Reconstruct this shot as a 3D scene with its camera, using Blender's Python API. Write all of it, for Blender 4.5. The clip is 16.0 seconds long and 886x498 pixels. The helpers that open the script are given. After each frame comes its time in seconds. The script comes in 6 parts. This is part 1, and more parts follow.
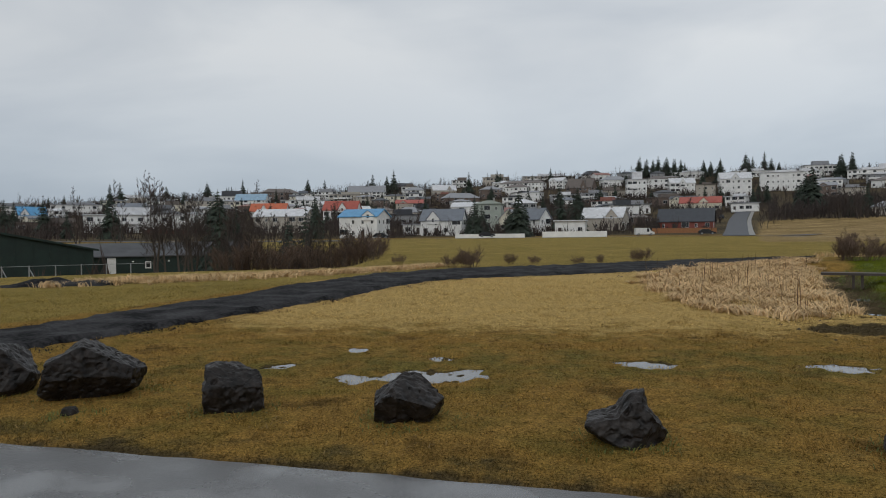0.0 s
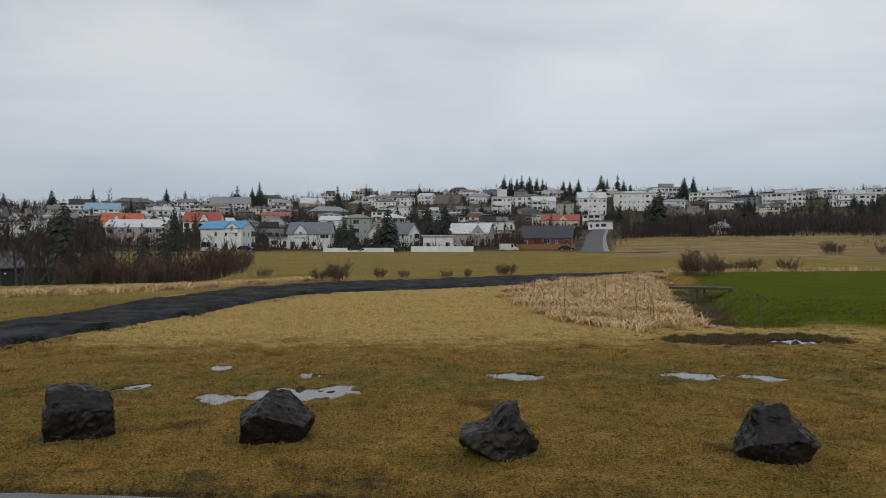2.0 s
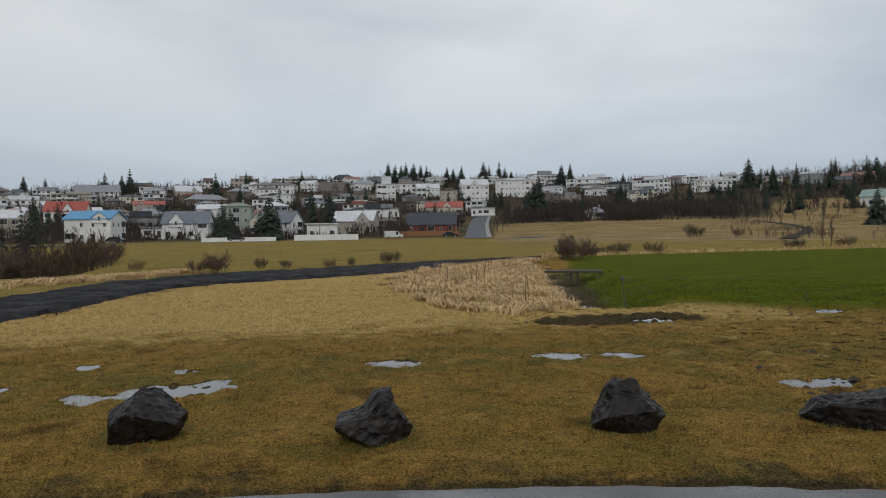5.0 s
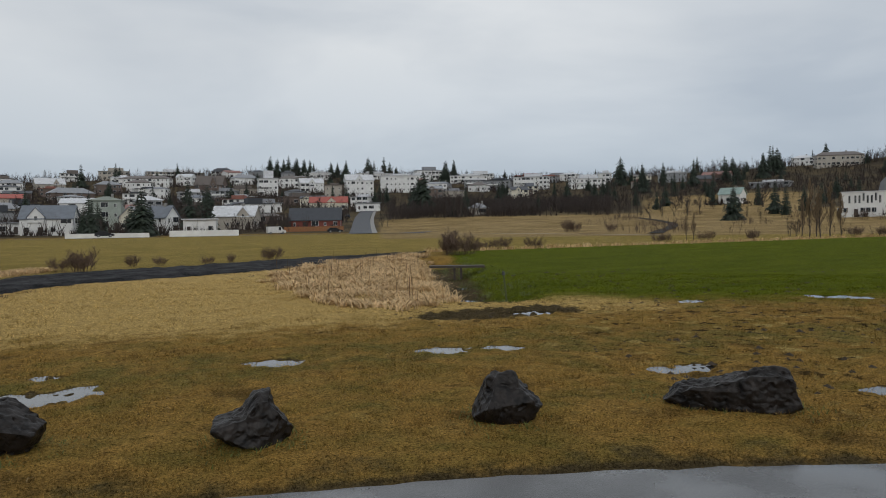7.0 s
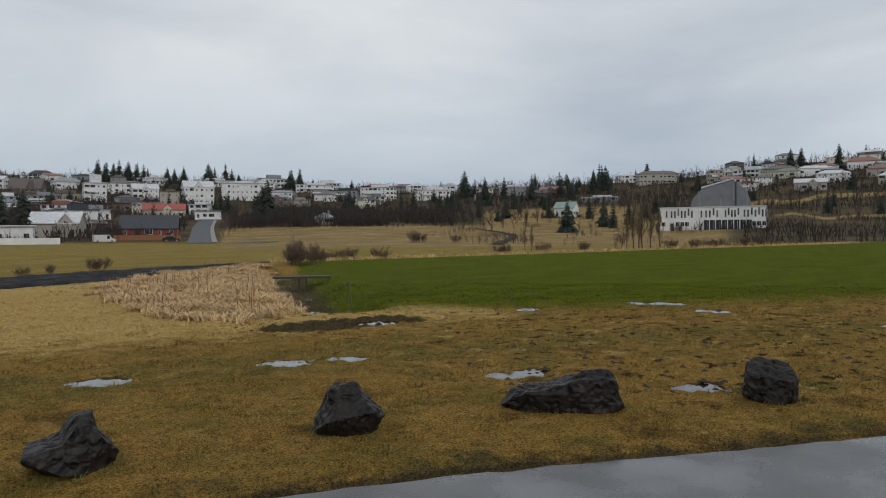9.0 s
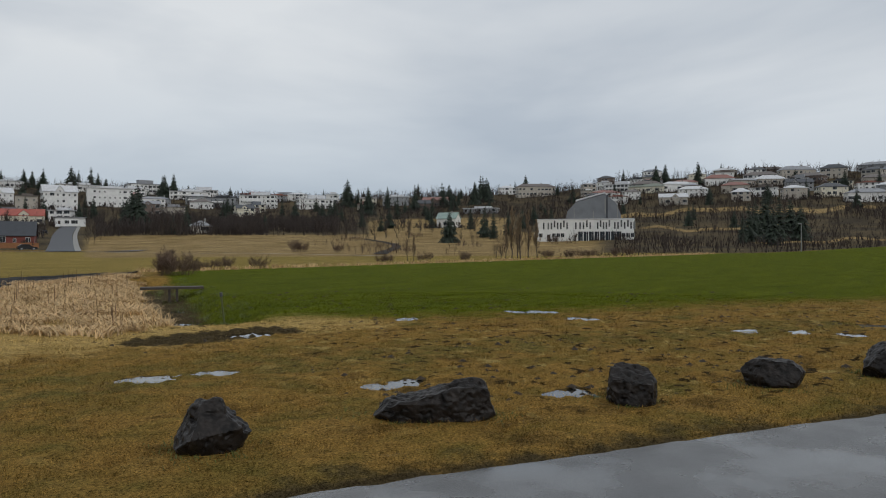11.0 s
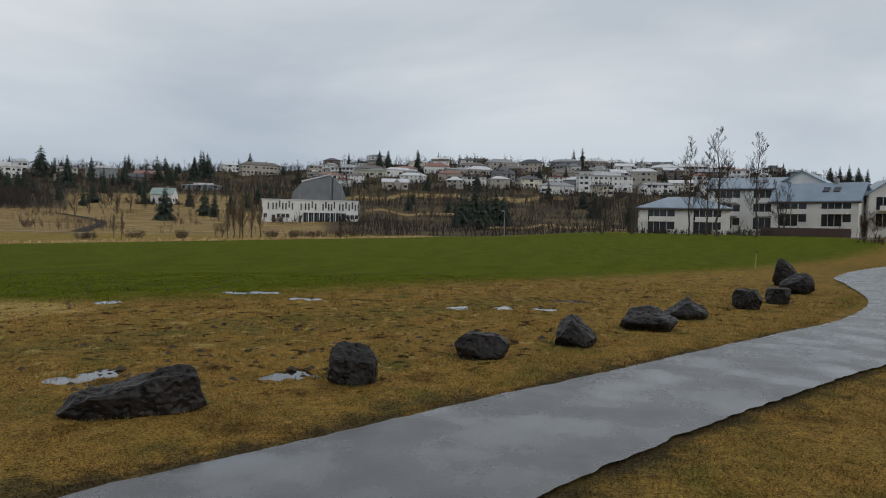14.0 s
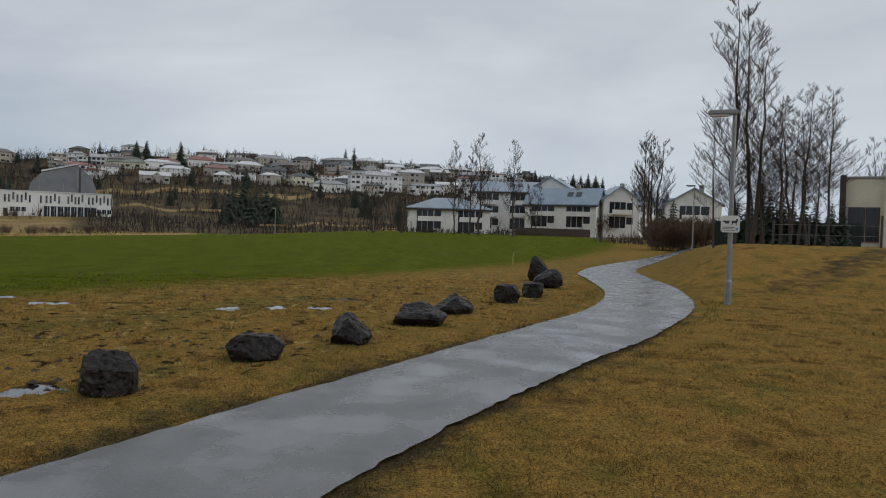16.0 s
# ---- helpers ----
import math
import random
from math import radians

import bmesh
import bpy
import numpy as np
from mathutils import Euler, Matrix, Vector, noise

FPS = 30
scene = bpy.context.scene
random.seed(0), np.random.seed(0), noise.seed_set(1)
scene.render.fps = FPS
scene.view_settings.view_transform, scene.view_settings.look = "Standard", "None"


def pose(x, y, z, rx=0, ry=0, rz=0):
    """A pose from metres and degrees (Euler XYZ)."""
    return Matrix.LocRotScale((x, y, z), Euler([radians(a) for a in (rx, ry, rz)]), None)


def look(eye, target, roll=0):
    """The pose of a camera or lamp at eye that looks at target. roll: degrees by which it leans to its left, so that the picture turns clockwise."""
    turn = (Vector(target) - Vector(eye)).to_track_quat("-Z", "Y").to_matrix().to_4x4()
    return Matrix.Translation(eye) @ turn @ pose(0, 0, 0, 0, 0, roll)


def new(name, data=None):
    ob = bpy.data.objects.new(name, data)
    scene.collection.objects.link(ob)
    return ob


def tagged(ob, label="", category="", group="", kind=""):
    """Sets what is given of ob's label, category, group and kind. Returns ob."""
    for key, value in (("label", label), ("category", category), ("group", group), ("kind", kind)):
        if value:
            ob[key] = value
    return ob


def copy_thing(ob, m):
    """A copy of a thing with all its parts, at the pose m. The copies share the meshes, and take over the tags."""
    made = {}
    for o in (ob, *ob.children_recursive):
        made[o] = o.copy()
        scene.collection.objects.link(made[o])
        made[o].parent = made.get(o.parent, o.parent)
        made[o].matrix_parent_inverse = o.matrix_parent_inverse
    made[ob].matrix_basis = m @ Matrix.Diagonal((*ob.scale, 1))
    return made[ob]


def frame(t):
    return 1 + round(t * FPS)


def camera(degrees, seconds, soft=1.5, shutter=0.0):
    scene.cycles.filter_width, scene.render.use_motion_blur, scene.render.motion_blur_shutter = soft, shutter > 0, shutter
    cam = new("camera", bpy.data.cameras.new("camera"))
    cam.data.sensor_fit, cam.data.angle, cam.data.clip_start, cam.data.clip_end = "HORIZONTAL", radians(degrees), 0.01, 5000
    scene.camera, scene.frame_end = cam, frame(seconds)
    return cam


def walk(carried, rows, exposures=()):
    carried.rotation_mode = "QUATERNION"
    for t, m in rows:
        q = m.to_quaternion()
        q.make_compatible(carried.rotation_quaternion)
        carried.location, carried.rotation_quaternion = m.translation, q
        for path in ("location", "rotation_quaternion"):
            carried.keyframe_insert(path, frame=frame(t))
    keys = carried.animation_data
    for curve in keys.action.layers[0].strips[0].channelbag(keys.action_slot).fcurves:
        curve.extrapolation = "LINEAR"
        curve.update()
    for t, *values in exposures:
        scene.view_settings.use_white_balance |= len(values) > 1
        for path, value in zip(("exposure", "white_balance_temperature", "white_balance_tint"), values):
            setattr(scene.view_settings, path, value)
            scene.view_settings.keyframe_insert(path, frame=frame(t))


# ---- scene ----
cam = camera(63.62, 16.0, soft=1.0)
PATH = [
    (0.0, pose(-0.153, 0.010, 1.556, 88.71, 0.63, 0.00)),
    (0.5, pose(-0.119, 0.024, 1.549, 88.74, 0.28, -2.69)),
    (1.0, pose(-0.150, 0.064, 1.543, 89.20, 0.34, -5.83)),
    (1.5, pose(-0.219, 0.110, 1.540, 89.75, 0.09, -8.92)),
    (2.0, pose(-0.193, 0.124, 1.536, 89.80, 0.02, -10.50)),
    (2.5, pose(-0.161, 0.124, 1.538, 89.70, 0.26, -12.58)),
    (3.0, pose(-0.145, 0.130, 1.538, 89.44, 0.23, -15.58)),
    (3.2, pose(-0.139, 0.130, 1.539, 89.39, 0.15, -16.68)),
    (5.3, pose(-0.131, -0.060, 1.573, 88.59, 0.88, -20.77)),
    (5.5, pose(-0.123, -0.051, 1.573, 88.62, 0.90, -21.88)),
    (6.0, pose(-0.107, -0.048, 1.576, 88.74, 0.99, -25.10)),
    (6.5, pose(-0.108, -0.041, 1.576, 88.64, 0.89, -26.84)),
    (7.0, pose(-0.101, -0.048, 1.578, 88.21, 0.87, -28.86)),
    (7.5, pose(-0.097, -0.058, 1.580, 88.29, 0.77, -31.77)),
    (8.0, pose(-0.085, -0.076, 1.583, 88.66, 0.47, -35.30)),
    (8.5, pose(-0.082, -0.067, 1.581, 88.88, 0.43, -38.46)),
    (9.0, pose(-0.087, -0.081, 1.583, 88.90, 0.40, -41.09)),
    (9.2, pose(-0.086, -0.091, 1.572, 89.03, 0.39, -42.21)),
    (11.3, pose(0.045, -0.108, 1.578, 89.46, -0.10, -51.98)),
    (11.5, pose(0.063, -0.122, 1.572, 89.29, -0.25, -53.18)),
    (12.0, pose(0.084, -0.100, 1.560, 89.19, -0.45, -57.35)),
    (12.5, pose(0.080, -0.015, 1.556, 89.31, -0.42, -61.66)),
    (13.0, pose(0.154, 0.038, 1.535, 88.48, -0.41, -64.80)),
    (13.5, pose(0.260, 0.012, 1.532, 88.57, -1.00, -68.06)),
    (14.0, pose(0.302, 0.024, 1.527, 88.35, -1.22, -72.20)),
    (14.5, pose(0.293, 0.067, 1.531, 88.20, -1.50, -77.90)),
    (15.0, pose(0.330, 0.096, 1.527, 88.25, -1.40, -82.57)),
    (15.5, pose(0.346, 0.092, 1.523, 88.39, -1.57, -86.36)),
    (16.0, pose(0.336, 0.080, 1.521, 88.68, -1.73, -90.35)),
]
walk(cam, PATH)

# ---- sky and light: a wet overcast winter day ----
world = bpy.data.worlds.new("overcast")
scene.world = world
world.use_nodes = True
wt = world.node_tree
wt.nodes.clear()


def wnode(kind, **kw):
    n = wt.nodes.new(kind)
    for k, v in kw.items():
        n.inputs[k].default_value = v
    return n


wl = wt.links.new
wout = wt.nodes.new("ShaderNodeOutputWorld")
wbg = wnode("ShaderNodeBackground", Strength=1.0)
sky = wt.nodes.new("ShaderNodeTexSky")
sky.sky_type = "NISHITA"
sky.sun_disc = False
sky.sun_elevation, sky.sun_rotation = radians(24), radians(195)
wco = wt.nodes.new("ShaderNodeTexCoord")
wsep = wt.nodes.new("ShaderNodeSeparateXYZ")
wl(wco.outputs["Generated"], wsep.inputs[0])
wmap = wt.nodes.new("ShaderNodeMapping")
wmap.inputs["Scale"].default_value = (1.0, 1.0, 3.2)
wl(wco.outputs["Generated"], wmap.inputs["Vector"])
wn1 = wnode("ShaderNodeTexNoise", Scale=1.7, Detail=5.0, Roughness=0.5, Distortion=0.35)
wl(wmap.outputs[0], wn1.inputs["Vector"])
cloud = wt.nodes.new("ShaderNodeValToRGB")
cloud.color_ramp.elements[0].position, cloud.color_ramp.elements[0].color = 0.34, (0.50, 0.545, 0.60, 1)
cloud.color_ramp.elements[1].position, cloud.color_ramp.elements[1].color = 0.64, (0.73, 0.755, 0.775, 1)
wl(wn1.outputs["Fac"], cloud.inputs[0])
low = wt.nodes.new("ShaderNodeValToRGB")          # the cloud deck thickens towards the horizon
low.color_ramp.elements[0].position, low.color_ramp.elements[0].color = 0.03, (0.66, 0.73, 0.82, 1)
low.color_ramp.elements[1].position, low.color_ramp.elements[1].color = 0.24, (1.0, 1.0, 1.0, 1)
wl(wsep.outputs["Z"], low.inputs[0])
wmul = wt.nodes.new("ShaderNodeMix")
wmul.data_type, wmul.blend_type = "RGBA", "MULTIPLY"
wmul.inputs["Factor"].default_value = 1.0
wl(cloud.outputs[0], wmul.inputs["A"])
wl(low.outputs[0], wmul.inputs["B"])
wscale = wt.nodes.new("ShaderNodeMix")            # clear sky above the deck, dimmed
wscale.data_type, wscale.blend_type = "RGBA", "MULTIPLY"
wscale.inputs["Factor"].default_value = 1.0
wscale.inputs["B"].default_value = (0.1, 0.1, 0.1, 1)
wl(sky.outputs[0], wscale.inputs["A"])
wdot = wt.nodes.new("ShaderNodeVectorMath")     # the cloud is brighter on the side of the hidden sun
wdot.operation = "DOT_PRODUCT"
wdot.inputs[1].default_value = (0.98, 0.17, 0.1)
wl(wco.outputs["Generated"], wdot.inputs[0])
wside = wnode("ShaderNodeMapRange")
wside.inputs["From Min"].default_value, wside.inputs["From Max"].default_value = -0.5, 1.0
wside.inputs["To Min"].default_value, wside.inputs["To Max"].default_value = 0.88, 1.03
wl(wdot.outputs["Value"], wside.inputs["Value"])
wbright = wt.nodes.new("ShaderNodeMix")
wbright.data_type, wbright.blend_type = "RGBA", "MULTIPLY"
wbright.inputs["Factor"].default_value = 1.0
wl(wmul.outputs["Result"], wbright.inputs["A"])
wl(wside.outputs[0], wbright.inputs["B"])
wmix = wt.nodes.new("ShaderNodeMix")
wmix.data_type = "RGBA"
wmix.inputs["Factor"].default_value = 0.93
wl(wscale.outputs["Result"], wmix.inputs["A"])
wl(wbright.outputs["Result"], wmix.inputs["B"])
wl(wmix.outputs["Result"], wbg.inputs["Color"])
wl(wbg.outputs[0], wout.inputs["Surface"])

sun = new("sun", bpy.data.lights.new("sun", "SUN"))
sun.data.energy, sun.data.angle, sun.data.color = 0.6, radians(25), (1.0, 0.97, 0.93)
sun.matrix_world = look((-25, -100, 60), (0, 0, 0))

# ---- materials ----
def material(name, colour, dark=None, rough=0.6, scale=4.0, bump=0.15, bump_scale=None, fine=40.0, metal=0.0, spec=0.5, spread=(0.35, 0.65), island=0.0):
    """Two-scale procedural surface: large stains between two colours, fine grain, bump."""
    m = bpy.data.materials.new(name)
    m.use_nodes = True
    t = m.node_tree
    b = t.nodes["Principled BSDF"]
    b.inputs["Roughness"].default_value, b.inputs["Metallic"].default_value = rough, metal
    b.inputs["Specular IOR Level"].default_value = spec
    co = t.nodes.new("ShaderNodeTexCoord")
    n1, n2 = t.nodes.new("ShaderNodeTexNoise"), t.nodes.new("ShaderNodeTexNoise")
    n1.inputs["Scale"].default_value, n1.inputs["Detail"].default_value = scale, 6
    n2.inputs["Scale"].default_value, n2.inputs["Detail"].default_value = fine, 3
    for n in (n1, n2):
        t.links.new(co.outputs["Object"], n.inputs["Vector"])
    mix = t.nodes.new("ShaderNodeMath")
    mix.operation = "MULTIPLY_ADD"
    mix.inputs[1].default_value = 0.35
    half = t.nodes.new("ShaderNodeMath")
    half.operation = "MULTIPLY"
    half.inputs[1].default_value = 0.65
    t.links.new(n1.outputs["Fac"], half.inputs[0])
    t.links.new(n2.outputs["Fac"], mix.inputs[0])
    t.links.new(half.outputs[0], mix.inputs[2])
    ramp = t.nodes.new("ShaderNodeValToRGB")
    dark = dark or tuple(c * 0.72 for c in colour)
    ramp.color_ramp.elements[0].position, ramp.color_ramp.elements[0].color = spread[0], (*dark, 1)
    ramp.color_ramp.elements[1].position, ramp.color_ramp.elements[1].color = spread[1], (*colour, 1)
    t.links.new(mix.outputs[0], ramp.inputs[0])
    last = ramp.outputs[0]
    if island:
        geo, hsv = t.nodes.new("ShaderNodeNewGeometry"), t.nodes.new("ShaderNodeHueSaturation")
        mul = t.nodes.new("ShaderNodeMapRange")
        mul.inputs["To Min"].default_value, mul.inputs["To Max"].default_value = 1 - island, 1 + island
        t.links.new(geo.outputs["Random Per Island"], mul.inputs["Value"])
        t.links.new(mul.outputs[0], hsv.inputs["Value"])
        t.links.new(last, hsv.inputs["Color"])
        last = hsv.outputs[0]
    t.links.new(last, b.inputs["Base Color"])
    if bump:
        bm_ = t.nodes.new("ShaderNodeBump")
        bm_.inputs["Strength"].default_value = bump
        bm_.inputs["Distance"].default_value = 0.02 if bump < 0.95 else 0.035
        t.links.new(mix.outputs[0], bm_.inputs["Height"])
        t.links.new(bm_.outputs[0], b.inputs["Normal"])
    return m


WALL = {k: material("render_" + k, c, tuple(v * 0.8 for v in c), 0.75, 0.5, 0.05, fine=8) for k, c in {
    "white": (0.82, 0.82, 0.80), "cream": (0.72, 0.68, 0.55), "beige": (0.46, 0.42, 0.36), "brown": (0.16, 0.12, 0.10), "red": (0.21, 0.055, 0.04),
    "grey": (0.30, 0.31, 0.32), "sage": (0.36, 0.40, 0.35)}.items()}
ROOF = {k: material("roofing_" + k, c, tuple(v * 0.7 for v in c), 0.45, 0.8, 0.1, fine=12) for k, c in {
    "white": (0.70, 0.71, 0.73), "grey": (0.30, 0.31, 0.33), "slate": (0.17, 0.19, 0.22), "dark": (0.05, 0.055, 0.065), "blue": (0.10, 0.33, 0.58),
    "pale": (0.30, 0.45, 0.58), "red": (0.42, 0.09, 0.06), "orange": (0.55, 0.14, 0.06), "rust": (0.28, 0.12, 0.09), "brown": (0.15, 0.125, 0.11),
    "beige": (0.40, 0.37, 0.32), "moss": (0.22, 0.25, 0.20), "sage": (0.30, 0.40, 0.36)}.items()}
GLASS = material("window_glass", (0.03, 0.035, 0.04), (0.012, 0.014, 0.016), 0.08, 0.7, 0.0, fine=2)
FRAME = material("window_frame_paint", (0.62, 0.62, 0.60), None, 0.5, 2)
DARKWOOD = material("dark_wood", (0.055, 0.04, 0.032), None, 0.6, 3)
CONCRETE = material("concrete", (0.33, 0.32, 0.30), (0.22, 0.215, 0.2), 0.8, 1.5)
STEEL = material("galvanised_steel", (0.30, 0.31, 0.32), (0.20, 0.21, 0.215), 0.5, 6, 0.05, metal=0.4)
BARK = material("bark", (0.085, 0.066, 0.052), (0.045, 0.036, 0.03), 0.85, 5, 0.4)
TWIG = material("bare_twigs", (0.062, 0.045, 0.037), (0.032, 0.023, 0.020), 0.85, 1.5, 0.0, island=0.3)
SHRUBTWIG = material("brown_shrub_twigs", (0.15, 0.098, 0.066), (0.085, 0.056, 0.04), 0.85, 1.5, 0.0, island=0.3)
PALETWIG = material("pale_twigs", (0.24, 0.17, 0.10), (0.15, 0.105, 0.065), 0.85, 1.5, 0.0, island=0.3)
NEEDLE = material("spruce_needles", (0.030, 0.045, 0.026), (0.013, 0.020, 0.014), 0.8, 1.2, 0.0, island=0.35)
ROCK = material("wet_basalt", (0.030, 0.024, 0.021), (0.0022, 0.0018, 0.0017), 0.47, 9, 0.75, fine=45, spec=0.26, spread=(0.36, 0.68))
STRAW = material("dry_tall_grass", (0.72, 0.52, 0.28), (0.44, 0.29, 0.13), 0.85, 0.8, 0.0, island=0.35)
ROADTAR = material("street_asphalt", (0.13, 0.135, 0.145), (0.08, 0.083, 0.09), 0.75, 1.5, spec=0.2)
GREENCLAD = material("dark_green_cladding", (0.006, 0.022, 0.016), (0.003, 0.012, 0.009), 0.7, 1.5, 0.1)

# ---- building kit ----
def part(name, bm, mat, parent=None, label=""):
    me = bpy.data.meshes.new(name)
    bm.to_mesh(me)
    bm.free()
    for m in mat if isinstance(mat, (list, tuple)) else (mat,):
        me.materials.append(m)
    ob = new(name, me)
    ob.parent = parent
    return tagged(ob, label)


def mesh_of(name, verts, faces, mats, parent=None, slots=None, shade=False):
    me = bpy.data.meshes.new(name)
    me.from_pydata([tuple(v) for v in verts], [], [tuple(f) for f in faces])
    for m in mats if isinstance(mats, (list, tuple)) else (mats,):
        me.materials.append(m)
    if slots is not None:
        me.polygons.foreach_set("material_index", slots)
    if shade:
        me.polygons.foreach_set("use_smooth", [True] * len(me.polygons))
    me.update()
    ob = new(name, me)
    ob.parent = parent
    return ob


def box(bm, x0, x1, y0, y1, z0, z1, mat=0):
    v = [bm.verts.new(p) for p in ((x0, y0, z0), (x1, y0, z0), (x1, y1, z0), (x0, y1, z0), (x0, y0, z1), (x1, y0, z1), (x1, y1, z1), (x0, y1, z1))]
    for f in ((3, 2, 1, 0), (4, 5, 6, 7), (0, 1, 5, 4), (1, 2, 6, 5), (2, 3, 7, 6), (3, 0, 4, 7)):
        bm.faces.new([v[i] for i in f]).material_index = mat
    return v


def prism(bm, outline, y0, y1, mat=0):
    """An outline in x, z drawn out from y0 to y1."""
    a = [bm.verts.new((x, y0, z)) for x, z in outline]
    b = [bm.verts.new((x, y1, z)) for x, z in outline]
    n = len(a)
    bm.faces.new(a).material_index = mat
    bm.faces.new(b[::-1]).material_index = mat
    for i in range(n):
        bm.faces.new((a[i], b[i], b[(i + 1) % n], a[(i + 1) % n])).material_index = mat


def tube(bm, points, radii, sides=6, mat=0):
    rings = []
    for i, p in enumerate(points):
        d = (Vector(points[min(i + 1, len(points) - 1)]) - Vector(points[max(i - 1, 0)])).normalized()
        s = d.cross(Vector((0.31, 0.87, 0.38))).normalized()
        q = d.cross(s)
        rings.append([bm.verts.new(Vector(p) + (s * math.cos(a) + q * math.sin(a)) * radii[i]) for a in [2 * math.pi * k / sides for k in range(sides)]])
    for a, b in zip(rings, rings[1:]):
        for k in range(sides):
            bm.faces.new((a[k], a[(k + 1) % sides], b[(k + 1) % sides], b[k])).material_index = mat
    bm.faces.new(rings[0][::-1]).material_index = mat
    bm.faces.new(rings[-1]).material_index = mat


def thing(name, m, label, category, group="", kind=""):
    e = new(name)
    e.matrix_world = m
    e.empty_display_size = 0.2
    return tagged(e, label, category, group, kind)


def window_mesh(w, h, depth=0.08):
    """A framed window with two panes in the x-z plane that looks along -y, in one piece: frame 0, pane 1."""
    bm = bmesh.new()
    b = min(0.09, 0.12 * w)
    m = w * 0.62
    xs, zs = (0, b, m - b / 3, m + b / 3, w - b, w), (0, b, h - b, h)
    grid = [[bm.verts.new((x, -depth, z)) for x in xs] for z in zs]
    panes = []
    for j in range(3):
        for i in range(5):
            f = bm.faces.new((grid[j][i], grid[j][i + 1], grid[j + 1][i + 1], grid[j + 1][i]))
            if j == 1 and i in (1, 3):
                panes.append(f)
    rim = [grid[0][i] for i in range(6)] + [grid[j][5] for j in (1, 2, 3)] + [grid[3][i] for i in (4, 3, 2, 1, 0)] + [grid[j][0] for j in (2, 1)]
    back = [bm.verts.new((v.co.x, 0.01, v.co.z)) for v in rim]
    for i in range(len(rim)):
        k = (i + 1) % len(rim)
        bm.faces.new((rim[k], rim[i], back[i], back[k]))
    bmesh.ops.inset_individual(bm, faces=panes, thickness=0.012, depth=-0.045)
    for f in panes:
        f.material_index = 1
    me = bpy.data.meshes.new("window")
    bm.to_mesh(me)
    bm.free()
    me.materials.append(FRAME)
    me.materials.append(GLASS)
    return me


WINDOWS = {k: window_mesh(*k) for k in ((1.3, 1.4), (1.9, 1.5), (2.7, 1.6), (2.3, 1.7), (0.8, 1.2), (3.4, 1.7))}
DOOR = bmesh.new()
box(DOOR, 0, 1.0, -0.06, 0.01, 0, 2.1)
bmesh.ops.inset_individual(DOOR, faces=[f for f in DOOR.faces if f.normal.y < -0.5 or f.calc_center_median().y < -0.05], thickness=0.12, depth=-0.02)
DOOR_MESH = bpy.data.meshes.new("door")
DOOR.to_mesh(DOOR_MESH)
DOOR.free()
DOOR_MESH.materials.append(DARKWOOD)


def openings(parent, w, d, h, rng, sides=("front", "left", "right")):
    """Rows of windows, each a part of its own, on the walls that face the park."""
    floors = max(1, min(3, int(round(h / 3.1))))
    fh = h / floors
    for side in sides:
        span = w if side == "front" else d
        n = max(1, int(span / 2.9))
        kinds = [rng.choice(list(WINDOWS)) for _ in range(n)]
        door = rng.randrange(n) if side == "front" else -1
        for f in range(floors):
            for i in range(n):
                k = kinds[i]
                if k[0] > span / n - 0.3:
                    k = (0.8, 1.2)
                u = (i + 0.5) * span / n - k[0] / 2 - span / 2
                z = f * fh + min(0.95, fh * 0.36)
                if f == 0 and i == door:
                    ob = new("door", DOOR_MESH)
                    k, z = (1.0, 2.1), 0.1
                    u = (i + 0.5) * span / n - 0.5 - span / 2
                elif rng.random() < 0.12:
                    continue
                else:
                    ob = new("window", WINDOWS[k])
                ob.parent = parent
                if side == "front":
                    ob.matrix_basis = pose(u, -d / 2, z)
                elif side == "left":
                    ob.matrix_basis = pose(-w / 2, -u, z, 0, 0, -90)
                else:
                    ob.matrix_basis = pose(w / 2, u, z, 0, 0, 90)


NAMES = {"g": "gabled", "e": "gabled", "h": "hipped", "f": "flat-roofed"}
ROOFWORD = {"white": "pale metal", "grey": "grey", "slate": "slate-grey", "dark": "black", "blue": "bright blue", "pale": "pale blue", "red": "red", "orange": "orange-red",
            "rust": "rust-red", "brown": "brown", "beige": "beige", "moss": "mossy green", "sage": "sage green"}


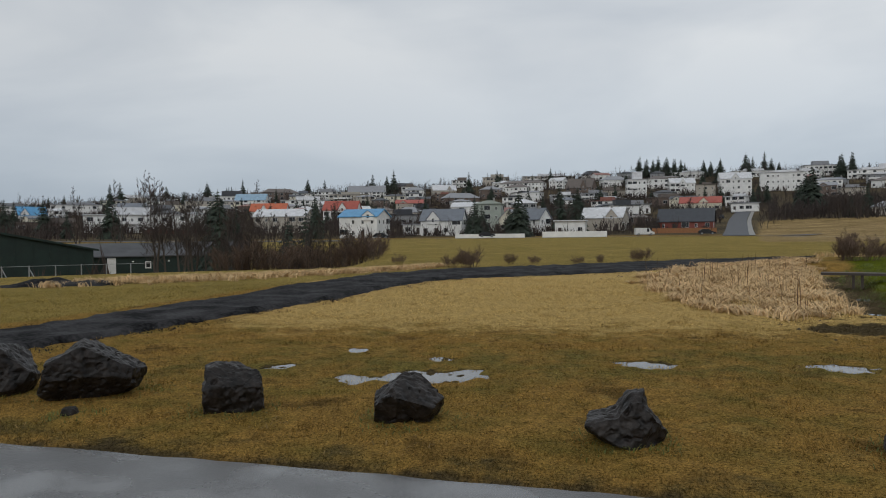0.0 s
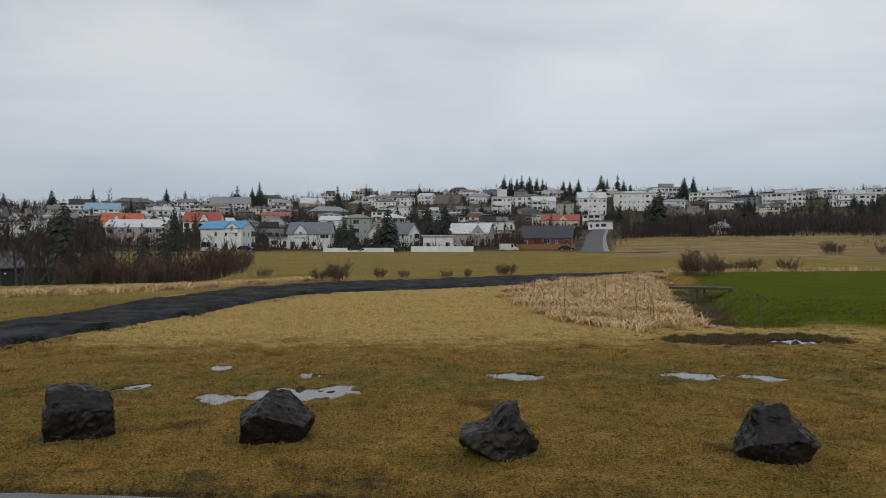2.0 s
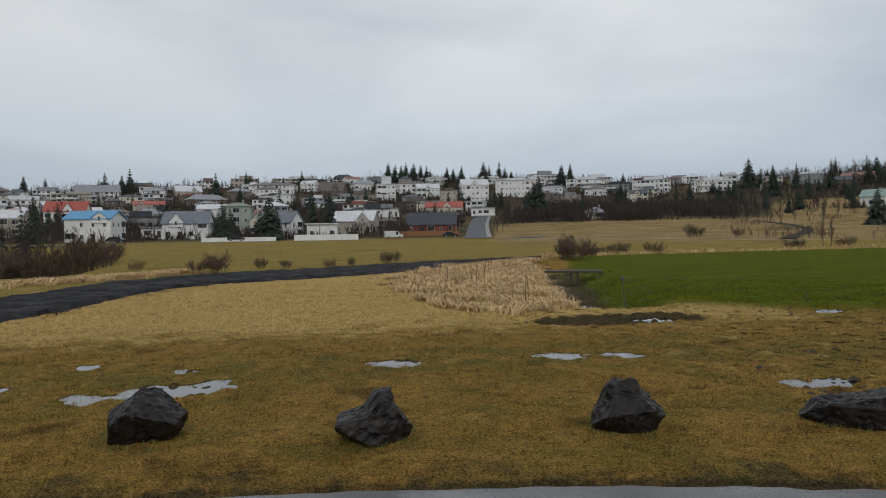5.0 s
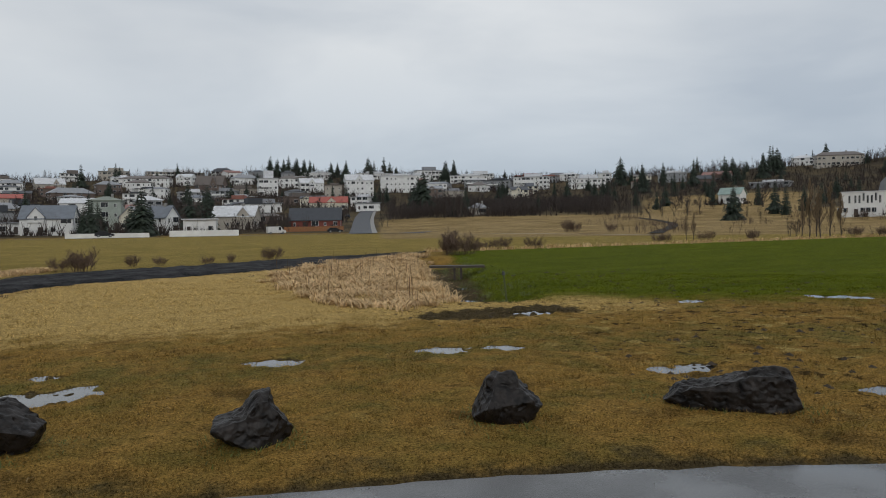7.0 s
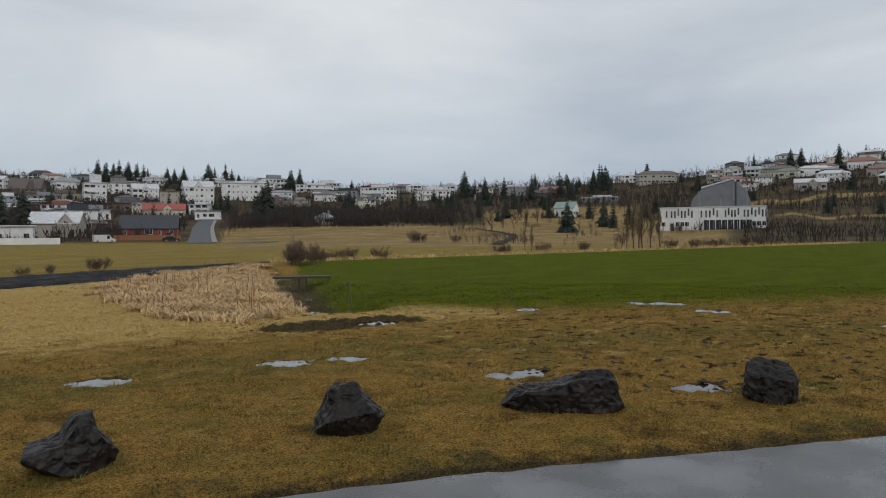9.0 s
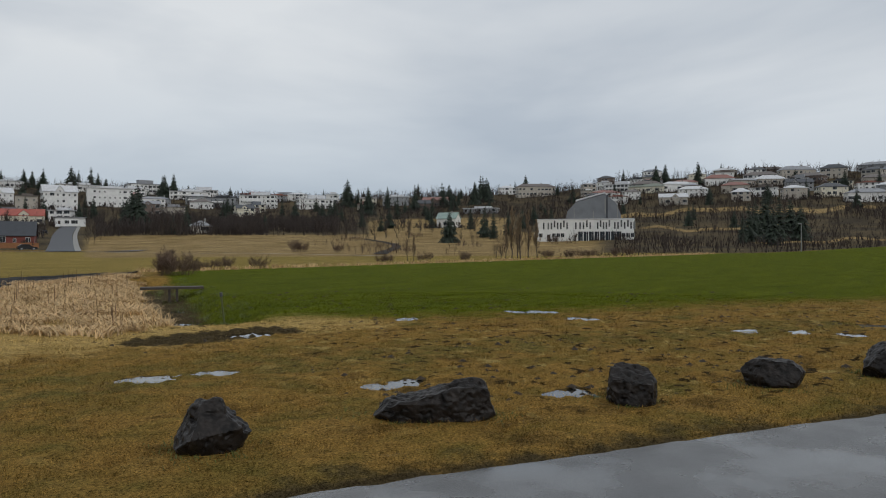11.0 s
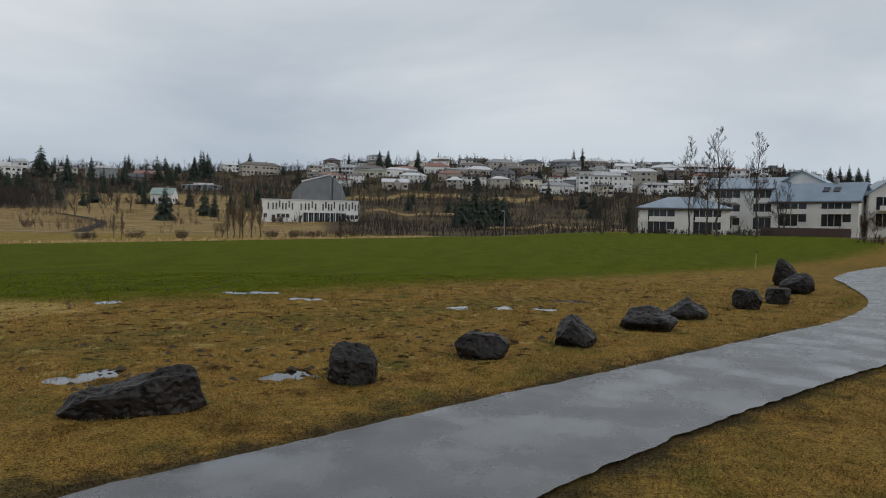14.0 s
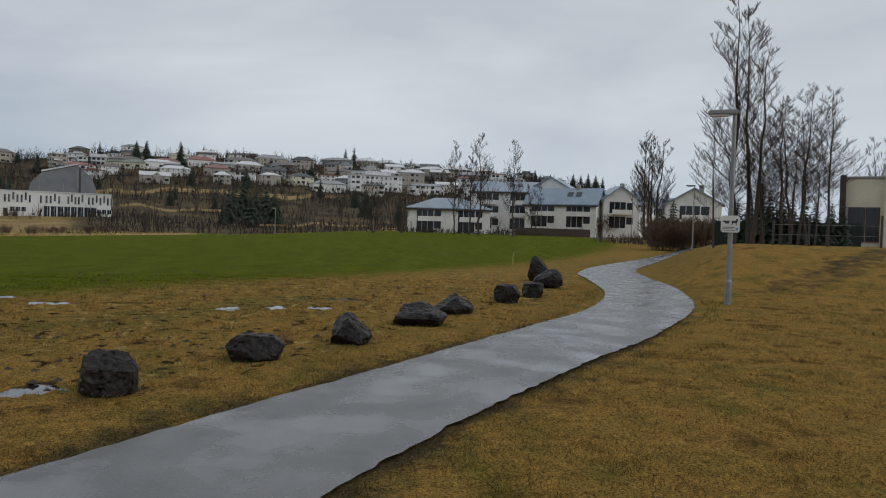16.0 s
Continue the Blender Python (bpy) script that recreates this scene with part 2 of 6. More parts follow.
def house(x, y, w, h, rise, form, roof, wall, turn, z=None, name="house", label="", category="house", group="houses on the hill", deep=None):
    """A house that faces the park: walls, roof, windows, door and chimney."""
    rng = random.Random(int(x * 13 + y * 7))
    az = math.degrees(math.atan2(x, y))
    turn = turn or rng.uniform(-24, 24)
    base_z = up(x, y) if z is None else z
    e = thing(name, pose(x, y, base_z - 0.05, 0, 0, turn - az), label or f"{wall} rendered {NAMES[form]} house with {ROOFWORD[roof]} roof on the hillside", category, group)
    d = deep or max(6.5, min(w * 0.8, 9.5))
    bm = bmesh.new()
    base = -2.5
    if form == "g":
        prism_side = [(-d / 2, base), (d / 2, base), (d / 2, h), (0, h + rise), (-d / 2, h)]
        prism(bm, prism_side, -w / 2, w / 2)
        bmesh.ops.rotate(bm, verts=bm.verts, cent=(0, 0, 0), matrix=Matrix.Rotation(radians(90), 3, "Z"))
    elif form == "e":
        prism(bm, [(-w / 2, base), (w / 2, base), (w / 2, h), (0, h + rise), (-w / 2, h)], -d / 2, d / 2)
    else:
        box(bm, -w / 2, w / 2, -d / 2, d / 2, base, h)
    bmesh.ops.recalc_face_normals(bm, faces=bm.faces)
    part("wall", bm, WALL[wall], e)
    bm = bmesh.new()
    o, th = 0.45, 0.22
    if form in "ge":
        a, b = (d, w) if form == "g" else (w, d)
        k = rise / (a / 2)
        prism(bm, [(-a / 2 - o, h - o * k), (0, h + rise), (a / 2 + o, h - o * k), (a / 2 + o, h - o * k + th), (0, h + rise + th), (-a / 2 - o, h - o * k + th)], -b / 2 - o, b / 2 + o)
        if form == "g":
            bmesh.ops.rotate(bm, verts=bm.verts, cent=(0, 0, 0), matrix=Matrix.Rotation(radians(90), 3, "Z"))
    elif form == "h":
        lo = [bm.verts.new((sx * (w / 2 + o), sy * (d / 2 + o), h - 0.1)) for sx, sy in ((-1, -1), (1, -1), (1, 1), (-1, 1))]
        mid = [bm.verts.new((v.co.x, v.co.y, h + 0.12)) for v in lo]
        run = max(0.0, w / 2 - d / 2)
        a, b = bm.verts.new((-run, 0, h + rise)), bm.verts.new((run + 0.01, 0, h + rise))
        bm.faces.new(lo[::-1])
        for i in range(4):
            bm.faces.new((lo[i], lo[(i + 1) % 4], mid[(i + 1) % 4], mid[i]))
        for f in ((mid[0], mid[1], b, a), (mid[1], mid[2], b), (mid[2], mid[3], a, b), (mid[3], mid[0], a)):
            bm.faces.new(f)
    else:
        box(bm, -w / 2 - o, w / 2 + o, -d / 2 - o * 1.6, d / 2 + o, h, h + 0.3)
        if rise > 1.2:
            box(bm, -w * 0.2, w * 0.3, -d * 0.2, d * 0.3, h + 0.3, h + rise)
    bmesh.ops.recalc_face_normals(bm, faces=bm.faces)
    part("roof", bm, ROOF[roof], e)
    if form == "g" and w > 9 and name == "house" and rng.random() < 0.6:      # a cross gable over the front
        cw, cx = rng.uniform(3.2, 4.4), rng.uniform(-0.28, 0.28) * w
        top = h + rise * 0.82
        bm = bmesh.new()
        prism(bm, [(cx - cw / 2, h - 1.2), (cx + cw / 2, h - 1.2), (cx + cw / 2, h + 0.3), (cx, top), (cx - cw / 2, h + 0.3)], -d / 2 - 0.35, 0)
        bmesh.ops.recalc_face_normals(bm, faces=bm.faces)
        gable = part("front_gable", bm, WALL[wall], e)
        bm = bmesh.new()
        prism(bm, [(cx - cw / 2 - 0.3, h + 0.1), (cx, top), (cx + cw / 2 + 0.3, h + 0.1), (cx + cw / 2 + 0.3, h + 0.28), (cx, top + 0.2), (cx - cw / 2 - 0.3, h + 0.28)], -d / 2 - 0.6, 0)
        bmesh.ops.recalc_face_normals(bm, faces=bm.faces)
        part("gable_roof", bm, ROOF[roof], gable)
        pane = new("window", WINDOWS[(0.8, 1.2)])
        pane.parent = gable
        pane.matrix_basis = pose(cx - 0.4, -d / 2 - 0.35, h - 0.6)
    if form != "f" and rng.random() < 0.6:
        bm = bmesh.new()
        box(bm, w * 0.15, w * 0.15 + 0.7, -0.4, 0.4, h + rise * 0.4, h + rise + 0.9)
        part("chimney", bm, CONCRETE, e)
    if form == "f" and h > 5 and rng.random() < 0.7:
        bm = bmesh.new()
        box(bm, -w * 0.4, w * 0.1, -d / 2 - 1.4, -d / 2, h * 0.5 - 0.15, h * 0.5)
        box(bm, -w * 0.4, w * 0.1, -d / 2 - 1.4, -d / 2 - 1.3, h * 0.5, h * 0.5 + 0.9)
        part("balcony", bm, WALL["white"], e)
    openings(e, w, d, h, rng, ("left", "right") if name == "apartment_block" else ("front", "left", "right"))
    return e
# ---- lie of the land ----
EYE = 1.6
RIDGE = [(-60, 1.4), (-30, 2.0), (-20, 2.6), (-12, 3.0), (-4, 3.4), (5, 3.8), (14, 4.2), (24, 4.1), (33, 3.6),
         (42, 3.6), (51, 3.9), (59, 4.1), (65, 4.9), (74, 5.2), (83, 5.0), (92, 4.7), (97, 4.3), (104, 3.5), (108, 1.6), (113, 0.0), (140, 0.0)]


def smooth(a, b, v):
    u = np.clip((np.asarray(v, float) - a) / (b - a), 0, 1)
    return u * u * (3 - 2 * u)


def segment(x, y, a, b):
    """Distance to the segment from a to b."""
    ax, ay, bx, by = *a, *b
    u = np.clip(((x - ax) * (bx - ax) + (y - ay) * (by - ay)) / ((bx - ax) ** 2 + (by - ay) ** 2), 0, 1)
    return np.hypot(x - ax - u * (bx - ax), y - ay - u * (by - ay))


def height(x, y):
    """Height of the ground: a flat park, a hollow in the north-west, a knoll in the east, a hill all round the north."""
    x, y = np.asarray(x, float), np.asarray(y, float)
    r = np.maximum(np.hypot(x, y), 0.01)
    az = np.degrees(np.arctan2(x, y))
    foot = 200 - 80 * smooth(22, 36, az) + 40 * smooth(76, 90, az)
    top = np.interp(az, [a for a, _ in RIDGE], [e for _, e in RIDGE])
    low = np.degrees(np.arctan(-EYE / foot))
    u = np.clip((r - foot) / (620 - foot), 0, 1)
    hill = EYE + np.minimum(r, 620) * np.tan(np.radians(low + (top - low) * u))
    z = np.where(r > foot, hill, 0) * np.where(np.abs(az - 35) < 105, 1, 0)
    z = z - 3.7 * smooth(-4, -10, az) * smooth(29, 85, r) * (1 - smooth(125, 200, r)) * smooth(-75, -50, az)
    rise = np.maximum(1.4 * smooth(106, 113, az) * smooth(19, 33, r) * (1 - smooth(150, 170, az)), 1.5 * smooth(45, 125, x) * smooth(38, 8, y))
    z = z + rise * (1 - 0.5 * smooth(150, 260, r))
    z = z - 0.45 * smooth(1.5, 0.3, segment(x, y, (16.5, 31.0), (8.6, 13.6)))
    return z


def up(x, y):
    return float(height(x, y))


# ---- ground ----
def layer(nt, colour, fac, a):
    m = nt.nodes.new("ShaderNodeMix")
    m.data_type = "RGBA"
    nt.links.new(fac, m.inputs["Factor"])
    nt.links.new(a, m.inputs["A"])
    if isinstance(colour, tuple):
        m.inputs["B"].default_value = (*colour, 1)
    else:
        nt.links.new(colour, m.inputs["B"])
    return m.outputs["Result"]


def ground_material(island=0.0):
    m = bpy.data.materials.new("winter_grass_ground" if not island else "winter_grass_blades")
    m.use_nodes = True
    nt = m.node_tree
    b = nt.nodes["Principled BSDF"]
    co = nt.nodes.new("ShaderNodeTexCoord").outputs["Object"]

    def noise_(scale, detail=6, rough=0.6, stretch=None):
        n = nt.nodes.new("ShaderNodeTexNoise")
        n.inputs["Scale"].default_value, n.inputs["Detail"].default_value, n.inputs["Roughness"].default_value = scale, detail, rough
        v = co
        if stretch:
            mp = nt.nodes.new("ShaderNodeMapping")
            mp.inputs["Scale"].default_value = stretch
            nt.links.new(co, mp.inputs["Vector"])
            v = mp.outputs[0]
        nt.links.new(v, n.inputs["Vector"])
        return n.outputs["Fac"]

    def band(v, lo, hi):
        r = nt.nodes.new("ShaderNodeMapRange")
        r.interpolation_type = "SMOOTHSTEP"
        r.inputs["From Min"].default_value, r.inputs["From Max"].default_value = lo, hi
        nt.links.new(v, r.inputs["Value"])
        return r.outputs[0]

    def attr(name, jitter, soft=0.15):
        """A zone of the ground with a ragged border."""
        a = nt.nodes.new("ShaderNodeAttribute")
        a.attribute_name = name
        s = nt.nodes.new("ShaderNodeMath")
        s.operation = "ADD"
        nt.links.new(a.outputs["Fac"], s.inputs[0])
        nt.links.new(jitter, s.inputs[1])
        return band(s.outputs[0], 1.0 - soft, 1.0 + soft)

    def spots(v, name):
        """Small blots that show only inside a zone."""
        a = nt.nodes.new("ShaderNodeAttribute")
        a.attribute_name = name
        s = nt.nodes.new("ShaderNodeMath")
        s.operation = "MULTIPLY"
        nt.links.new(a.outputs["Fac"], s.inputs[0])
        nt.links.new(v, s.inputs[1])
        return s.outputs[0]

    big, mid, fine, blade = noise_(0.22), noise_(1.1), noise_(9.0), noise_(46.0, 4, 0.8)
    ragged = noise_(1.6, 7, 0.7)
    streak = noise_(0.6, 5, 0.6, (0.5, 1.6, 1.0))
    ramp = nt.nodes.new("ShaderNodeValToRGB")
    els = ramp.color_ramp.elements
    els[0].position, els[0].color = 0.30, (0.088, 0.056, 0.018, 1)
    els[1].position, els[1].color = 0.72, (0.128, 0.108, 0.028, 1)
    e = els.new(0.46)
    e.color = (0.285, 0.172, 0.046, 1)
    e = els.new(0.58)
    e.color = (0.215, 0.142, 0.037, 1)
    nt.links.new(mid, ramp.inputs[0])
    c = ramp.outputs[0]
    c = layer(nt, (0.105, 0.108, 0.022), band(streak, 0.56, 0.85), c)
    c = layer(nt, (0.150, 0.122, 0.034), attr("damp", ragged), c)
    c = layer(nt, (0.47, 0.325, 0.118), attr("straw", ragged), c)
    c = layer(nt, (0.34, 0.25, 0.085), spots(band(noise_(2.6, 3, 0.5), 0.60, 0.66), "worn"), c)
    c = layer(nt, (0.040, 0.027, 0.012), spots(band(noise_(4.2, 3, 0.5), 0.60, 0.64), "worn"), c)
    c = layer(nt, (0.075, 0.056, 0.028), attr("mud", ragged), c)
    gr = nt.nodes.new("ShaderNodeValToRGB")
    gr.color_ramp.elements[0].position, gr.color_ramp.elements[0].color = 0.3, (0.066, 0.084, 0.004, 1)
    gr.color_ramp.elements[1].position, gr.color_ramp.elements[1].color = 0.7, (0.108, 0.126, 0.006, 1)
    nt.links.new(streak, gr.inputs[0])
    c = layer(nt, gr.outputs[0], attr("green", ragged, 0.32), c)
    mr = nt.nodes.new("ShaderNodeValToRGB")
    mr.color_ramp.elements[0].position, mr.color_ramp.elements[0].color = 0.35, (0.205, 0.155, 0.042, 1)
    mr.color_ramp.elements[1].position, mr.color_ramp.elements[1].color = 0.65, (0.290, 0.212, 0.062, 1)
    nt.links.new(big, mr.inputs[0])
    c = layer(nt, mr.outputs[0], attr("verge", ragged), c)
    hr = nt.nodes.new("ShaderNodeValToRGB")
    hr.color_ramp.elements[0].position, hr.color_ramp.elements[0].color = 0.35, (0.055, 0.045, 0.032, 1)
    hr.color_ramp.elements[1].position, hr.color_ramp.elements[1].color = 0.7, (0.130, 0.100, 0.055, 1)
    nt.links.new(noise_(0.05), hr.inputs[0])
    c = layer(nt, hr.outputs[0], attr("hill", ragged), c)
    md = nt.nodes.new("ShaderNodeValToRGB")
    md.color_ramp.elements[0].position, md.color_ramp.elements[0].color = 0.35, (0.20, 0.135, 0.055, 1)
    md.color_ramp.elements[1].position, md.color_ramp.elements[1].color = 0.65, (0.34, 0.245, 0.115, 1)
    nt.links.new(noise_(0.09), md.inputs[0])
    c = layer(nt, md.outputs[0], attr("meadow", ragged), c)
    var = nt.nodes.new("ShaderNodeMix")
    var.data_type, var.blend_type = "RGBA", "OVERLAY"
    var.inputs["Factor"].default_value = 1.0
    nt.links.new(c, var.inputs["A"])
    sh = nt.nodes.new("ShaderNodeMix")
    sh.data_type = "FLOAT"
    sh.inputs["Factor"].default_value = 0.8
    nt.links.new(fine, sh.inputs["A"])
    nt.links.new(blade, sh.inputs["B"])
    con = nt.nodes.new("ShaderNodeMapRange")
    con.inputs["From Min"].default_value, con.inputs["From Max"].default_value = 0.36, 0.64
    con.inputs["To Min"].default_value, con.inputs["To Max"].default_value = 0.04, 0.92
    nt.links.new(sh.outputs["Result"], con.inputs["Value"])
    nt.links.new(con.outputs[0], var.inputs["B"])
    last = var.outputs["Result"]
    if island:
        geo, hsv, rng_ = nt.nodes.new("ShaderNodeNewGeometry"), nt.nodes.new("ShaderNodeHueSaturation"), nt.nodes.new("ShaderNodeMapRange")
        rng_.inputs["To Min"].default_value, rng_.inputs["To Max"].default_value = 1.1 - island, 1.1 + island
        nt.links.new(geo.outputs["Random Per Island"], rng_.inputs["Value"])
        nt.links.new(rng_.outputs[0], hsv.inputs["Value"])
        nt.links.new(last, hsv.inputs["Color"])
        last = hsv.outputs[0]
    nt.links.new(last, b.inputs["Base Color"])
    b.inputs["Roughness"].default_value = 0.85
    b.inputs["Specular IOR Level"].default_value = 0.02
    bp = nt.nodes.new("ShaderNodeBump")
    bp.inputs["Strength"].default_value, bp.inputs["Distance"].default_value = 0.7, 0.05
    nt.links.new(sh.outputs["Result"], bp.inputs["Height"])
    nt.links.new(bp.outputs[0], b.inputs["Normal"])
    return m


def build_ground():
    rings = np.concatenate([[0.0], np.geomspace(0.6, 3.0, 12)[:-1], np.geomspace(3.0, 30, 270)[:-1], np.geomspace(30, 60, 40)[:-1], np.geomspace(60, 700, 80)[:-1], np.geomspace(700, 4500, 14)])
    th = np.concatenate([np.radians(np.linspace(-40, 128, 800, endpoint=False)), np.radians(np.linspace(128, 320, 70, endpoint=False))])
    n = len(th)
    r, a = np.meshgrid(rings[1:], th, indexing="ij")
    x, y = (r * np.sin(a)).ravel(), (r * np.cos(a)).ravel()
    z = height(x, y)
    rough = np.array([noise.noise((px * 1.3, py * 1.3, 0)) + 0.8 * noise.noise((px * 4, py * 4, 3)) + 0.5 * noise.noise((px * 9, py * 9, 6)) if px * px + py * py < 3600 else 0 for px, py in zip(x, y)])
    kerb = smooth(0.15, 0.5, path_gap(x, y))
    z = z + 0.022 * rough * kerb - 0.008 * (1 - kerb) - 0.026 * smooth(0.12, 0.0, path_gap(x, y))
    z = z - 0.052 * wet(x, y)
    near = np.hypot(x, y) < 40
    lumps = np.array([noise.noise((px * 5, py * 5, 9)) + 0.7 * noise.noise((px * 11, py * 11, 2)) if k else 0 for px, py, k in zip(x, y, near)])
    z = z + 0.085 * lumps * mire(x, y) + 0.042 * lumps * wet(x, y)
    verts = np.vstack([[(0, 0, up(0, 0))], np.column_stack([x, y, z])])
    m = len(rings) - 1
    i, j = np.meshgrid(np.arange(m - 1), np.arange(n), indexing="ij")
    p = 1 + i * n + j
    q = 1 + i * n + (j + 1) % n
    quads = np.stack([p, p + n, q + n, q], -1).reshape(-1, 4)
    faces = quads.tolist() + [(0, 1 + k, 1 + (k + 1) % n) for k in range(n)]
    ob = mesh_of("ground", verts, faces, ground_material(), shade=True)
    X, Y = verts[:, 0], verts[:, 1]
    for name, v in zones(X, Y).items():
        ob.data.attributes.new(name, "FLOAT", "POINT").data.foreach_set("value", v.astype(np.float32))
    return tagged(ob, "wet winter grass in brown, olive and green over a park", "ground", kind="structure")


def zones(x, y):
    """How far each kind of ground reaches: 0.6 is its border, less jitter."""
    r, az = np.hypot(x, y), np.degrees(np.arctan2(x, y))
    near_edge = np.interp(x, [5, 9, 12, 16, 20, 24, 36, 60, 90], [16.5, 13.2, 9.9, 7.8, 6.0, 2.8, -3.5, -13, -23])
    green = smooth(-4.0, 3.6, y - near_edge) * smooth(0.4, -0.4, y - 39.3) * smooth(-0.2, 0.9, segment_side(x, y)) * smooth(130, 115, x)
    straw = smooth(7.0, 14.5, y + 0.16 * x) * smooth(27.5, 24.5, y - 0.25 * x) * smooth(12.5, 10, x) * smooth(-7, -3, x) * 0.80
    verge = np.clip(smooth(24, 30, y - 0.5 * x) * smooth(24, 16, x) + smooth(38.5, 40, y), 0, 1) * smooth(220, 180, r)
    verge = np.maximum(verge, smooth(0.0, 1.2, -9 + (y - 8) * 0.325 - x) * smooth(6, 9, y) * smooth(220, 180, r))
    foot = 200 - 80 * smooth(22, 36, az) + 40 * smooth(76, 90, az)
    hill = smooth(-10, 25, r - foot) * smooth(109, 104, az)
    meadow = smooth(22.5, 25, az) * smooth(66, 60, az) * smooth(88, 108, r) * smooth(330, 270, r)
    meadow = np.maximum(meadow, smooth(43, 46, az) * smooth(58, 54, az) * smooth(88, 108, r) * smooth(460, 400, r))
    meadow = np.maximum(meadow, grass_terrace(x, y))
    gap = path_gap(x, y)
    line = np.minimum(segment(x, y, (-2.6, 8.6), (2.6, 8.3)), np.minimum(segment(x, y, (2.6, 8.3), (6.4, 7.6)), segment(x, y, (6.4, 7.6), (15.5, 3.2))))
    damp = np.maximum(0.52 * smooth(2.6, 0.5, line), 0.45 * smooth(1.2, 0.2, gap))
    worn = smooth(0.5, 1.2, gap) * smooth(-6, 1, x) * smooth(2.2, 4.5, y + 0.55 * x - 2.5) * (1 - green) * (0.25 + 0.75 * smooth(4, 8, x)) * smooth(34, 26, r)
    mud = np.maximum(0.75 * wet(x, y), 0.85 * smooth(1.5, 0.5, segment(x, y, (15.5, 29.0), (8.9, 13.6))))
    mud = np.maximum(mud, 0.9 * mire(x, y))
    near = smooth(20, 9, r)
    mud = np.maximum(mud, (0.34 + 0.32 * near) * smooth(0.45, 0.0, gap))
    mud = np.maximum(mud, 0.47 * near * smooth(1.25, 0.2, gap))
    mud = np.maximum(mud, smooth(1.6, 0.3, segment(x, y, (20.0, -9.6), (27, -17.0))) * 0.55)
    return {k: v * 0.9 + 0.02 for k, v in dict(green=green, straw=straw, verge=verge, hill=hill, meadow=meadow, mud=mud, damp=damp).items()} | {"worn": worn}


def mire(x, y):
    """The trodden wet patch at the mouth of the ditch."""
    return smooth(1.0, 0.35, segment(x, y, (6.1, 10.9), (8.0, 10.7)))


def grass_terrace(x, y):
    """Strips of dry grass between the thickets on the eastern slope."""
    r, az = np.hypot(x, y), np.degrees(np.arctan2(x, y))
    sway = 14 * np.sin(az * 0.6) + 8 * np.sin(az * 1.7)
    a = smooth(18, 8, np.abs(r - 395 + sway)) * smooth(62, 65, az) * smooth(84, 80, az)
    b = smooth(12, 5, np.abs(r - 290 - sway)) * smooth(65, 67, az) * smooth(78, 75, az)
    c = smooth(11, 4, np.abs(r - 205 + sway)) * smooth(72, 74, az) * smooth(92, 88, az)
    return np.maximum(np.maximum(a, b), c)


def segment_side(x, y):
    """Metres east of the ditch."""
    return ((x - 8.6) * 15.0 - (y - 13.6) * 7.4) / 16.7


LEFT_EDGE = [(-34, 13.5), (-12, 7.75), (-3.5, 5.4), (1.0, 4.15), (2.9, 3.46), (4.64, 2.58), (6.02, 1.88), (7.8, 0.93), (9.95, -0.22), (12.7, -1.7), (15.6, -3.2), (20.2, -4.6), (26.5, -5.4), (31, -6.0), (40, -9.2), (58, -17.5), (80, -28)]
RIGHT_EDGE = [(-34, 11.2), (-12, 5.6), (-3.8, 3.3), (0.6, 2.2), (2.45, 1.64), (4.34, 0.73), (5.63, 0.10), (7.02, -0.64), (9.45, -2.05), (11.8, -3.5), (16.3, -5.7), (20.6, -6.9), (29, -8.3), (35, -9.6), (44, -13.2), (60, -20.5), (82, -31)]
FAR_EDGE = [(-9.0, 8.0), (-7.4, 11.5), (-6.1, 15.4), (-3.8, 24.0), (-2.0, 27.6), (0.4, 30.4), (5.3, 32.4), (11.8, 36.4), (20.4, 39.4)]
NEAR_EDGE = [(-7.2, 7.0), (-6.1, 9.5), (-4.85, 12.1), (-2.7, 17.0), (-1.4, 21.0), (0.4, 23.9), (4.2, 25.6), (9.0, 28.6), (19.0, 37.4)]


def curve_points(pts, k=10):
    """A smooth line through the points."""
    out = []
    for i in range(len(pts) - 1):
        p0, p1, p2, p3 = pts[max(i - 1, 0)], pts[i], pts[i + 1], pts[min(i + 2, len(pts) - 1)]
        for s in range(k):
            t = s / k
            out.append(tuple(0.5 * (2 * b + (c - a) * t + (2 * a - 5 * b + 4 * c - d) * t * t + (3 * b - a - 3 * c + d) * t ** 3) for a, b, c, d in zip(p0, p1, p2, p3)))
    return out + [pts[-1]]


def lane(left, right, x, y):
    """Distance outside a lane between two edges (0 inside)."""
    c = [((a[0] + b[0]) / 2, (a[1] + b[1]) / 2, math.hypot(a[0] - b[0], a[1] - b[1]) / 2) for a, b in zip(left, right)]
    best = np.full(np.shape(x), 1e9)
    for a, b in zip(c, c[1:]):
        best = np.minimum(best, segment(x, y, a[:2], b[:2]) - (a[2] + b[2]) / 2)
    return np.maximum(best, 0)


def path_gap(x, y):
    x, y = np.asarray(x, float), np.asarray(y, float)
    return lane(curve_points(LEFT_EDGE, 3), curve_points(RIGHT_EDGE, 3), x, y)


